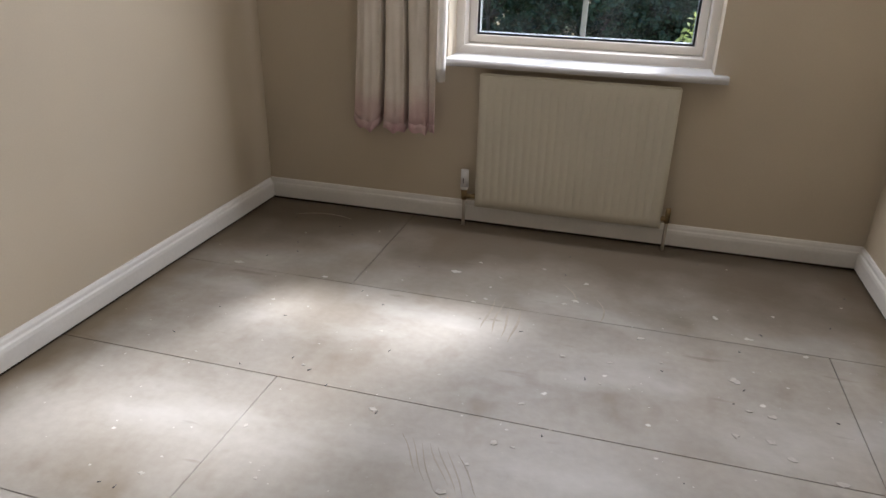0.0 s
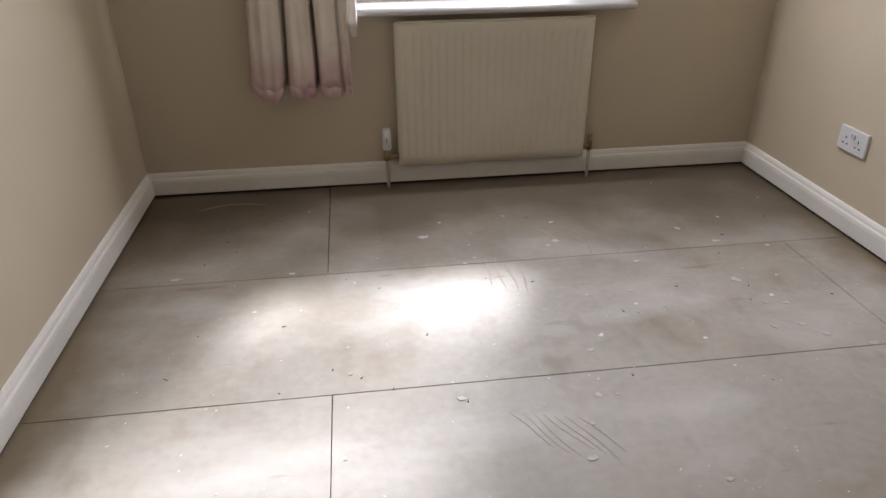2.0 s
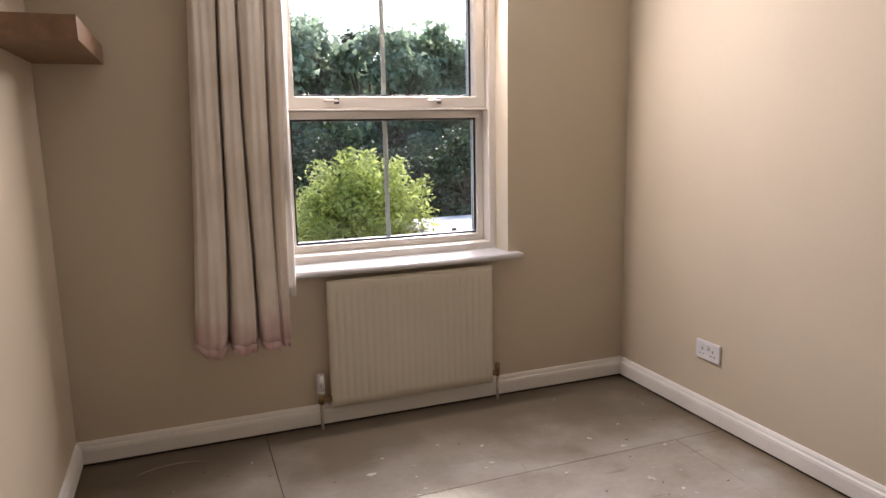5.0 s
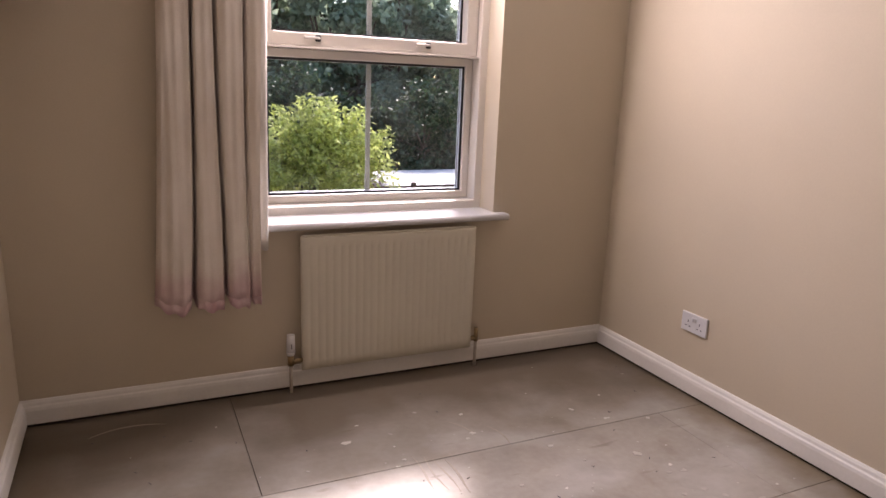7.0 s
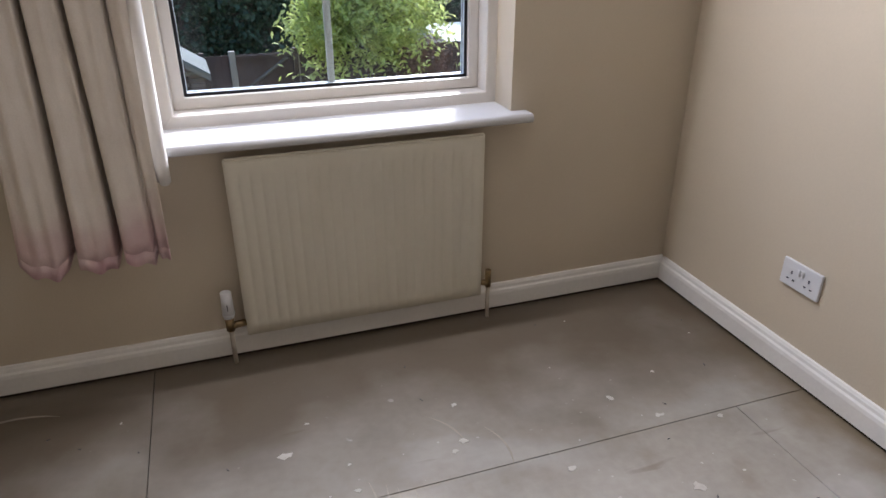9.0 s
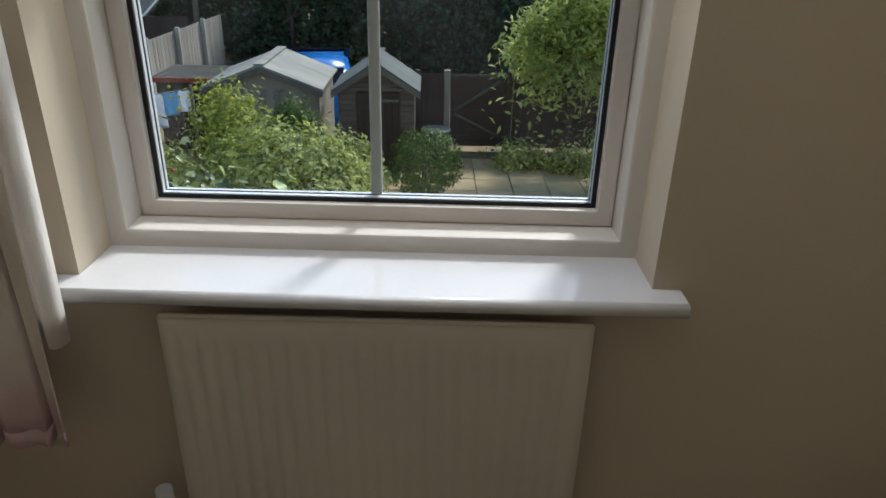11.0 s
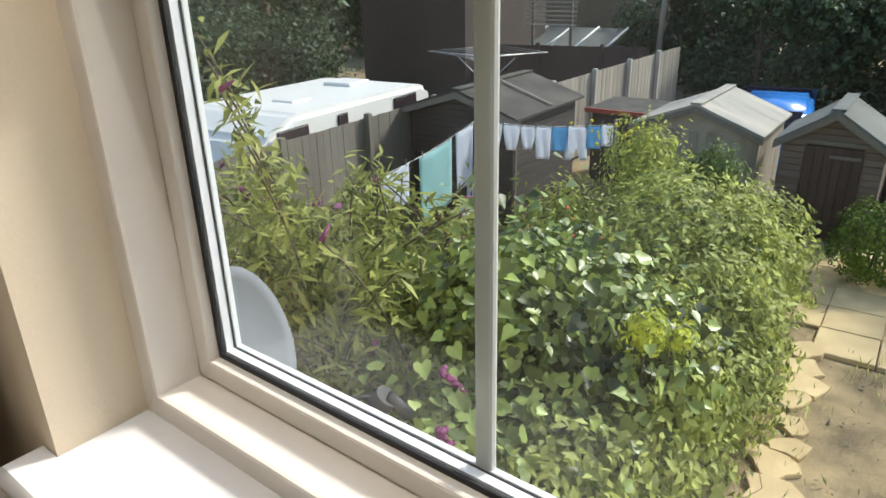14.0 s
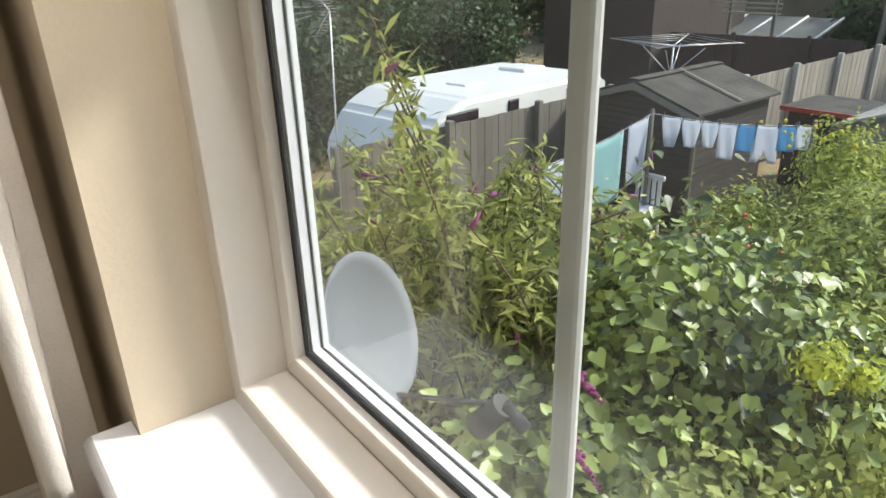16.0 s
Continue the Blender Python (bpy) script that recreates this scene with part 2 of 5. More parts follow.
BLUE = mat("bright_blue_car_paint", (0.02, 0.2, 0.62), 0.2, 0.05, 2, 40, 0.0)
RED = mat("faded_red_paint", (0.5, 0.07, 0.04), 0.6, 0.15, 3, 40, 0.1)
STEEL = mat("galvanised_steel", (0.5, 0.5, 0.5), 0.45, 0.15, 8, 60, 0.05, 0.8)
DISHGREY = mat("grey_dish_coating", (0.17, 0.185, 0.21), 0.75, 0.06, 4, 60, 0.03)
WHITE_CLOTH = mat("white_washing", (0.8, 0.82, 0.88), 0.9, 0.05, 6, 120, 0.2, through_leaf=0.65)
BLUE_CLOTH = mat("pale_blue_washing", (0.25, 0.52, 0.75), 0.9, 0.08, 6, 120, 0.2, through_leaf=0.65)
TEAL_CLOTH = mat("pale_teal_towel", (0.5, 0.75, 0.74), 0.9, 0.06, 6, 120, 0.3, through_leaf=0.65)
BARK = mat("grey_brown_bark", (0.1, 0.075, 0.05), 0.9, 0.3, 5, 30, 0.6)


def leafy(name, dark, light, t=0.3):
    return mat(name, dark, 0.55, 0.3, 0.9, 5, 0, tint=light, island=0.9, through_leaf=t, spec=0.3)


IVY = mat("ivy_leaf", (0.006, 0.022, 0.006), 0.4, 0.3, 0.9, 5, 0, tint=(0.36, 0.45, 0.12), island=1.1, through_leaf=0.12, spec=0.45)
HEDGE = leafy("hedge_leaf", (0.045, 0.085, 0.015), (0.7, 0.74, 0.23), 0.45)
ACER = leafy("acer_leaf", (0.34, 0.41, 0.08), (0.8, 0.85, 0.3), 0.6)
LIME = leafy("yellow_green_leaf", (0.15, 0.21, 0.03), (0.64, 0.68, 0.15), 0.45)
BUDD = leafy("buddleia_leaf", (0.045, 0.085, 0.02), (0.57, 0.59, 0.17), 0.4)
BOX = leafy("box_bush_leaf", (0.025, 0.055, 0.01), (0.2, 0.3, 0.045))
DARKLEAF = leafy("dark_tree_leaf", (0.018, 0.038, 0.02), (0.1, 0.15, 0.07), 0.3)
# far woodland green, paled so that haze is painted into the leaf colour
HAZYLEAF = leafy("hazed_green_tree_leaf", (0.23, 0.32, 0.2), (0.54, 0.64, 0.46), 0.7)
PURPLE = mat("purple_flower", (0.2, 0.035, 0.13), 0.8, 0.2, 4, 30, 0.1)
YELLOW = mat("yellow_flower", (0.6, 0.5, 0.03), 0.8, 0.15, 4, 30, 0.1)
TWIG = mat("dry_twig", (0.33, 0.25, 0.17), 0.9, 0.2, 6, 40, 0.2)


# ---- builders ----
def mesh_of(bm, name):
    me = bpy.data.meshes.new(name)
    bm.normal_update()
    bm.to_mesh(me)
    bm.free()
    return me


def thing(name, label, category, at=(0, 0, 0), group="", kind=""):
    e = new(name)
    e.empty_display_size = 0.1
    e.matrix_basis = Matrix.Translation(at)
    e["base"] = at
    return tagged(e, label, category, group, kind)


def under(ob, parent):
    ob.parent = parent
    if "base" in parent.keys():
        ob.matrix_parent_inverse = Matrix.Translation(tuple(parent["base"])).inverted()
    return ob


def part(name, bm, material, parent, label="", smooth=False):
    me = bm if isinstance(bm, bpy.types.Mesh) else mesh_of(bm, name)
    me.materials.append(material)
    if smooth:
        me.shade_smooth()
    return tagged(under(new(name, me), parent), label)


def solid(name, bm, material, label, category, kind="", smooth=False, group=""):
    me = bm if isinstance(bm, bpy.types.Mesh) else mesh_of(bm, name)
    me.materials.append(material)
    if smooth:
        me.shade_smooth()
    return tagged(new(name, me), label, category, group, kind)


def box(x0, x1, y0, y1, z0, z1, bevel=0.0, bm=None, turn=None, seg=1):
    """A box between two corners, with bevelled edges, added to bm."""
    b = bmesh.new()
    bmesh.ops.create_cube(b, size=1)
    for v in b.verts:
        v.co = Vector(((x0 + x1) / 2 + v.co.x * (x1 - x0), (y0 + y1) / 2 + v.co.y * (y1 - y0), (z0 + z1) / 2 + v.co.z * (z1 - z0)))
    if bevel:
        bmesh.ops.bevel(b, geom=b.edges[:], offset=bevel, segments=seg, affect="EDGES", profile=0.6)
    if turn is not None:
        b.transform(turn)
    if bm is None:
        return b
    me = bpy.data.meshes.new("t")
    b.to_mesh(me)
    b.free()
    bm.from_mesh(me)
    bpy.data.meshes.remove(me)
    return bm


def rod(bm, a, b, r0, r1=None, n=8):
    """A tapered rod from a to b, added to bm."""
    a, b = Vector(a), Vector(b)
    r1 = r0 if r1 is None else r1
    q = (b - a).to_track_quat("Z", "Y").to_matrix()
    rings = []
    for c, r in ((a, r0), (b, r1)):
        rings.append([bm.verts.new(c + q @ Vector((r * math.cos(2 * math.pi * i / n), r * math.sin(2 * math.pi * i / n), 0))) for i in range(n)])
    for i in range(n):
        f = bm.faces.new((rings[0][i], rings[0][(i + 1) % n], rings[1][(i + 1) % n], rings[1][i]))
        f.smooth = True
    bm.faces.new(rings[0][::-1]), bm.faces.new(rings[1])
    return bm


def prism(outline, axis, a, b, bm=None):
    """A closed outline in the two other axes, extruded along axis from a to b."""
    bm = bm or bmesh.new()
    put = {"x": lambda u, v, w: (w, u, v), "y": lambda u, v, w: (u, w, v), "z": lambda u, v, w: (u, v, w)}[axis]
    r = [[bm.verts.new(put(u, v, w)) for u, v in outline] for w in (a, b)]
    n = len(outline)
    fs = [bm.faces.new((r[0][i], r[0][(i + 1) % n], r[1][(i + 1) % n], r[1][i])) for i in range(n)]
    fs += [bm.faces.new(r[0][::-1]), bm.faces.new(r[1])]
    bmesh.ops.recalc_face_normals(bm, faces=fs)
    return bm


RNG = np.random.default_rng(7)


def leaf_mesh(name, places, normals, length, width, fold=0.25, droop=0.0):
    """Many small folded leaves: six points and four triangles each."""
    n = len(places)
    up = RNG.normal(size=(n, 3))
    up[:, 2] -= droop
    d = up - (up * normals).sum(1, keepdims=True) * normals
    d /= np.linalg.norm(d, axis=1, keepdims=True) + 1e-9
    s = np.cross(normals, d)
    k = RNG.uniform(0.6, 1.25, (n, 1))
    L, W = length * k, width * k
    base = places - d * L * 0.5
    v = np.stack([base, base + d * L * 0.45 - s * W * 0.5 + normals * W * fold, base + d * L * 0.5,
                  base + d * L * 0.45 + s * W * 0.5 + normals * W * fold, base + d * L - normals * W * fold * 0.6], 1).reshape(-1, 3)
    i = np.arange(n)[:, None] * 5
    f = np.concatenate([i + [[0, 2, 1]], i + [[0, 3, 2]], i + [[1, 2, 4]], i + [[2, 3, 4]]]).astype(np.int32)
    me = bpy.data.meshes.new(name)
    me.vertices.add(len(v)), me.vertices.foreach_set("co", v.astype(np.float32).ravel())
    me.loops.add(f.size), me.loops.foreach_set("vertex_index", f.ravel())
    me.polygons.add(len(f)), me.polygons.foreach_set("loop_start", np.arange(0, f.size, 3, dtype=np.int32))
    me.update(calc_edges=True)
    return me


def round_leaf_mesh(name, places, normals, size):
    """Many cupped heart-shaped leaves: ten points and nine triangles each."""
    n = len(places)
    d = RNG.normal(size=(n, 3))
    d[:, 2] -= 1.0
    d -= (d * normals).sum(1, keepdims=True) * normals
    d /= np.linalg.norm(d, axis=1, keepdims=True) + 1e-9
    s = np.cross(normals, d)
    k = size * RNG.uniform(0.55, 1.3, (n, 1))
    shape = ((0.08, 0.0), (-0.1, 0.24), (0.06, 0.47), (0.36, 0.46), (0.66, 0.25), (1.0, 0.0), (0.66, -0.25), (0.36, -0.46), (0.06, -0.47), (-0.1, -0.24))
    v = np.stack([places + d * k * (a - 0.4) + s * k * b + normals * k * (0.35 * abs(b) - 0.12 * max(a - 0.5, 0)) for a, b in shape], 1).reshape(-1, 3)
    i = np.arange(n)[:, None] * 10
    f = np.concatenate([i + [[0, j + 1, j]] for j in range(1, 9)]).astype(np.int32)
    me = bpy.data.meshes.new(name)
    me.vertices.add(len(v)), me.vertices.foreach_set("co", v.astype(np.float32).ravel())
    me.loops.add(f.size), me.loops.foreach_set("vertex_index", f.ravel())
    me.polygons.add(len(f)), me.polygons.foreach_set("loop_start", np.arange(0, f.size, 3, dtype=np.int32))
    me.update(calc_edges=True)
    return me


def cloud(blobs, count, ragged=0.35, inside=0.35, loose=0.06, hollow=0.27):
    """Places and normals of leaves on a crown made of ellipsoids (x, y, z, rx, ry, rz), with a lumpy outline."""
    P, Q = [], []
    area = np.array([b[3] * b[4] + b[3] * b[5] + b[4] * b[5] for b in blobs])
    for b, a in zip(blobs, area / area.sum()):
        n = max(8, int(count * a))
        u = RNG.normal(size=(n, 3))
        u /= np.linalg.norm(u, axis=1, keepdims=True)
        lump = 1 + ragged * (np.sin(u[:, 0] * 5.1 + b[0] * 3) * np.sin(u[:, 1] * 4.3 + b[1] * 5) + 0.6 * np.sin(u[:, 2] * 9 + u[:, 0] * 7 + b[2]))[:, None] * 0.6
        lump = np.clip(lump, 0.62, 1.16)
        r = (1 - inside * RNG.random((n, 1)) ** 1.5) * lump
        # hollows between the sprays
        w = np.array(b[:3]) + u * np.array(b[3:])
        f = np.sin(w[:, 0] * 9.1 + 2 * np.sin(w[:, 2] * 5)) * np.sin(w[:, 1] * 7.3 + 1.0) + 0.7 * np.sin(w[:, 2] * 10.7 + w[:, 0] * 6)
        r -= hollow * np.clip(-f, 0, 1)[:, None]
        P.append(np.array(b[:3]) + u * r * np.array(b[3:]) + RNG.normal(size=(n, 3)) * loose * RNG.random((n, 1)) * 2)
        q = u / np.array(b[3:]) + RNG.normal(size=(n, 3)) * 0.75 + np.array([0, 0, 0.5])
        Q.append(q / np.linalg.norm(q, axis=1, keepdims=True))
    return np.concatenate(P), np.concatenate(Q)


GROUND = -2.65


def keep_above(P, Q, z=GROUND + 0.02):
    ok = P[:, 2] > z
    return P[ok], Q[ok]


def limbs(bm, start, ends, r):
    """A trunk's limbs, each bent once, from start to the ends."""
    for e in ends:
        m = (Vector(start) * 0.45 + Vector(e) * 0.55) + Vector((RNG.uniform(-0.1, 0.1), RNG.uniform(-0.1, 0.1), 0.12))
        rod(bm, start, m, r, r * 0.65, 6)
        rod(bm, m, e, r * 0.65, r * 0.2, 6)


# ---- the room ----
X0, X1, YB, YW, TOP = -0.875, 1.772, -2.4, 3.445, 2.36
RX0, RX1, RZ0, RZ1 = 0.016, 1.088, 0.708, 2.16
YO = 3.72


def wall_with_opening():
    """The window wall: one slab with a hole for the window, down to the ground and across the house."""
    bm = bmesh.new()
    xs, zs = (-3.2, RX0, RX1, 4.2), (GROUND - 0.1, RZ0, RZ1, 3.0)
    g = {}
    for k, y in enumerate((YW, YO)):
        for i, x in enumerate(xs):
            for j, z in enumerate(zs):
                g[i, j, k] = bm.verts.new((x, y, z))
    for i in range(3):
        for j in range(3):
            if (i, j) != (1, 1):
                bm.faces.new([g[a, b, 0] for a, b in ((i, j), (i + 1, j), (i + 1, j + 1), (i, j + 1))])
                bm.faces.new([g[a, b, 1] for a, b in ((i, j), (i, j + 1), (i + 1, j + 1), (i + 1, j))])
    ring = [(1, 1), (2, 1), (2, 2), (1, 2)]
    out = [(0, 0), (1, 0), (2, 0), (3, 0), (3, 1), (3, 2), (3, 3), (2, 3), (1, 3), (0, 3), (0, 2), (0, 1)]
    for loop in (ring, out):
        for (a, b), (c, d) in zip(loop, loop[1:] + loop[:1]):
            bm.faces.new((g[a, b, 0], g[c, d, 0], g[c, d, 1], g[a, b, 1]))
    bmesh.ops.recalc_face_normals(bm, faces=bm.faces[:])
    return solid("wall_north", bm, WALL, "cream painted wall round the window opening", "wall", "structure")


wall_with_opening()
solid("wall_west", box(X0 - 0.12, X0, YB, YW - 0.001, GROUND - 0.1, TOP), WALL, "plain cream painted side wall", "wall", "structure")
solid("wall_east", box(X1, X1 + 0.12, YB, YW - 0.001, GROUND - 0.1, TOP), WALL, "plain cream painted side wall with a socket", "wall", "structure")
solid("wall_south", box(X0 - 0.12, X1 + 0.12, YB - 0.12, YB, GROUND - 0.1, TOP), WALL, "plain cream painted wall facing the window", "wall", "structure")
solid("ceiling", box(X0 - 0.12, X1 + 0.12, YB - 0.12, YW - 0.001, TOP + 0.001, TOP + 0.12), CEIL, "plain white painted ceiling", "ceiling", "structure")
floor = solid("floor", box(X0, X1, YB, YW - 0.001, -0.2, -0.012), DARK, "bare floor of worn grey-brown hardboard sheets", "floor", "structure")


def skirting(name, axis, a, b, wall, sign):
    """A skirting board with a rounded, stepped top, a dark strip under it for the gap's shade."""
    pr = [(0, 0.012), (0.019, 0.012), (0.0195, 0.066), (0.0175, 0.078), (0.013, 0.084), (0.0115, 0.094), (0.007, 0.102), (0, 0.104)]
    bm = prism([(wall + sign * u, v) for u, v in pr], axis, a, b)
    # added filler strip, coloured dark to paint the shade under the board
    gap = prism([(wall + sign * u, v) for u, v in ((0.0, 0.0005), (0.012, 0.0005), (0.012, 0.0115), (0.0, 0.0115))], axis, a + 0.001, b - 0.001)
    solid(name.replace("baseboard", "trim"), gap, DARK, "dark strip painting the shade between skirting board and floor", "trim", "structure")
    solid(name, bm, SKIRT, "white painted skirting board with a moulded top", "skirting board", "structure")


skirting("baseboard_north", "x", X0, X1, YW, -1)
skirting("baseboard_west", "y", YB, YW - 0.0195, X0, 1)
skirting("baseboard_east", "y", YB, YW - 0.0195, X1, -1)


# ---- the window ----
def frame_ring(x0, x1, z0, z1, w, y0, y1, bevel=0.004):
    """A mitred rectangular frame of width w."""
    bm = bmesh.new()
    o, i = [(x0, z0), (x1, z0), (x1, z1), (x0, z1)], [(x0 + w, z0 + w), (x1 - w, z0 + w), (x1 - w, z1 - w), (x0 + w, z1 - w)]
    g = [[bm.verts.new((x, y, z)) for x, z in ring] for y, ring in ((y0, o), (y0, i), (y1, i), (y1, o))]
    for k in range(4):
        n = (k + 1) % 4
        for a, b in ((0, 1), (1, 2), (2, 3), (3, 0)):
            bm.faces.new((g[a][k], g[a][n], g[b][n], g[b][k]))
    bmesh.ops.recalc_face_normals(bm, faces=bm.faces[:])
    if bevel:
        es = [e for e in bm.edges if abs(e.verts[0].co.y - y0) < 1e-6 and abs(e.verts[1].co.y - y0) < 1e-6]
        bmesh.ops.bevel(bm, geom=es, offset=bevel, segments=2, affect="EDGES", profile=0.6)
    return bm


FY = 3.578
win = thing("window_1", "white plastic framed window with two lights, glazing bars and black seals", "window", (0.547, FY, RZ0), kind="structure")
part("window_frame", frame_ring(RX0 - 0.008, RX1 + 0.008, 0.729, RZ1 - 0.002, 0.045, FY, 3.708, 0.006), UPVC, win)
part("transom", box(RX0 + 0.0372, RX1 - 0.0372, FY + 0.012, 3.707, 1.4315, 1.4385, 0.002), UPVC, win)


def glazing(sash, x0, x1, z0, z1):
    """A sealed double pane in a sash opening: seal, spacer, outer seal and bead round two sheets, a bar between them."""
    part("glazing_seal", frame_ring(x0 - 0.002, x1 + 0.002, z0 - 0.002, z1 + 0.002, 0.0112, 3.6645, 3.668, 0), GASKET, sash, "black rubber seal")
    part("pane", box(x0 + 0.0005, x1 - 0.0005, 3.6685, 3.6725, z0 + 0.0005, z1 - 0.0005), GLASS, sash, "clear glass")
    part("spacer_bar", frame_ring(x0 + 0.0005, x1 - 0.0005, z0 + 0.0005, z1 - 0.0005, 0.0085, 3.673, 3.6855, 0), SPACER, sash, "grey metal spacer bar")
    part("outer_seal", frame_ring(x0 + 0.0005, x1 - 0.0005, z0 + 0.0005, z1 - 0.0005, 0.0095, 3.6857, 3.6885, 0), GASKET, sash, "black rubber seal")
    part("outer_pane", box(x0 + 0.0102, x1 - 0.0102, 3.6862, 3.6880, z0 + 0.0102, z1 - 0.0102), GLASS, sash, "clear glass")
    part("outer_bead", frame_ring(x0 + 0.0005, x1 - 0.0005, z0 + 0.0005, z1 - 0.0005, 0.0105, 3.6887, 3.6975, 0.002), BEAD, sash, "white outer bead")
    part("glazing_bar", box(0.5385, 0.5625, 3.689, 3.6995, z0 + 0.006, z1 - 0.006, 0.005, seg=2), BAR, sash)


low = part("lower_sash", frame_ring(RX0 + 0.038, RX1 - 0.038, 0.7755, 1.43, 0.0355, 3.648, 3.697, 0.005), UPVC, win)
glazing(low, RX0 + 0.0735, RX1 - 0.0735, 0.811, 1.3945)
high = part("upper_sash", frame_ring(RX0 + 0.038, RX1 - 0.038, 1.4395, RZ1 - 0.055, 0.057, 3.61, 3.697, 0.008), UPVC, win)
glazing(high, RX0 + 0.095, RX1 - 0.095, 1.4965, RZ1 - 0.112)
for x in (0.30, 0.80):
    h = part("window_handle", box(x - 0.012, x + 0.012, 3.602, 3.6095, 1.462, 1.488, 0.003), GASKET, high, "dark handle base with a white lever")
    part("lever", box(x - 0.062, x + 0.006, 3.587, 3.602, 1.47, 1.481, 0.004, seg=2), UPVC, h)
for o in win.children_recursive:
    if "pane" in o.name:
        o.visible_shadow = False

# the sill board: rounded nose, horns past the reveal
nose = [(3.391 + 0.01425 * math.cos(a), 0.72275 + 0.01425 * math.sin(a)) for a in [math.pi * (0.5 + k / 10) for k in range(11)]]
bm = prism(nose + [(YW - 0.001, 0.7085), (YW - 0.001, 0.737)], "x", -0.025, 1.14)
box(RX0 + 0.0005, RX1 - 0.0005, YW - 0.001, 3.62, 0.7085, 0.737, bm=bm)
bm.normal_update()
for f in bm.faces:
    f.smooth = 0.02 < abs(f.normal.z) < 0.995
solid("window_sill", bm, SILL, "white painted window sill board with rounded nose", "window sill", "structure")


# ---- radiator ----
def radiator():
    x0, x1, z0, z1, yf = 0.17, 0.98, 0.092, 0.681, 3.388
    r = thing("radiator", "cream ribbed panel radiator under the window sill", "radiator", (0.567, 3.4, 0.0))
    bm = bmesh.new()
    # the ribbed front sheet: a cross-section along x, pressed between a plain top and bottom band
    sec, n = [(x0, 0.012), (x0 + 0.004, 0.003), (x0 + 0.02, 0.0)], 23
    p = (x1 - x0 - 0.05) / n
    for i in range(n):
        c = x0 + 0.025 + i * p
        sec += [(c + p * 0.08, 0.0), (c + p * 0.25, 0.0036), (c + p * 0.35, 0.0045), (c + p * 0.45, 0.0036), (c + p * 0.62, 0.0)]
    sec += [(x1 - 0.02, 0.0), (x1 - 0.004, 0.003), (x1, 0.012)]
    rows = [(z0, 0.012, 0), (z0 + 0.004, 0.003, 0), (z0 + 0.045, 0, 0), (z0 + 0.06, 0, 1), (z1 - 0.055, 0, 1), (z1 - 0.04, 0, 0), (z1 - 0.012, 0, 0), (z1 - 0.003, 0.003, 0), (z1, 0.012, 0)]
    g = [[bm.verts.new((x, yf + max(e, d if x in (x0, x1) or k else 0) if e else yf + (d if k or x < x0 + 0.01 or x > x1 - 0.01 else 0), z)) for x, d in sec] for z, e, k in rows]
    for a, b in zip(g, g[1:]):
        for i in range(len(sec) - 1):
            f = bm.faces.new((a[i], a[i + 1], b[i + 1], b[i]))
            f.smooth = True
    part("front_panel", bm, RAD, r)
    part("water_panel", box(x0 + 0.001, x1 - 0.001, yf + 0.0125, yf + 0.03, z0 + 0.001, z1 - 0.001, 0.004), RAD, r)
    part("top_seam", box(x0 + 0.006, x1 - 0.006, yf + 0.004, yf + 0.009, z1 - 0.002, z1 + 0.007, 0.002), RAD, r)
    for x in (x0 + 0.14, x1 - 0.14):
        part("wall_bracket", box(x - 0.015, x + 0.015, yf + 0.0305, YW - 0.001, z0 + 0.08, z1 - 0.08, 0.002), RAD, r)
    # thermostatic valve with its pipe
    v = part("thermostatic_valve", rod(rod(bmesh.new(), (0.122, 3.393, 0.185), (0.122, 3.393, 0.262), 0.019, 0.017, 16), (0.122, 3.393, 0.172), (0.122, 3.393, 0.186), 0.016, 0.02, 16), PLASTIC, r, "white plastic valve head")
    part("mark", box(0.1195, 0.1225, 3.3722, 3.3745, 0.205, 0.228), SLOT, v)
    bm = rod(bmesh.new(), (0.122, 3.393, 0.125), (0.122, 3.393, 0.1725), 0.014, 0.014, 10)
    rod(bm, (0.122, 3.393, 0.14), (0.17, 3.402, 0.14), 0.012, 0.012, 10)
    part("valve_body", bm, BRASS, r, "tarnished brass valve body")
    part("pipe", rod(bmesh.new(), (0.122, 3.393, -0.01), (0.122, 3.393, 0.126), 0.0075, 0.0075, 10), PIPE, r)
    bm = rod(rod(bmesh.new(), (1.003, 3.393, 0.125), (1.003, 3.393, 0.19), 0.011, 0.011, 10), (1.003, 3.393, 0.14), (0.976, 3.402, 0.14), 0.011, 0.011, 10)
    part("lockshield_valve", bm, BRASS, r, "tarnished brass valve")
    part("pipe", rod(bmesh.new(), (1.003, 3.393, -0.01), (1.003, 3.393, 0.126), 0.0075, 0.0075, 10), PIPE, r)


radiator()


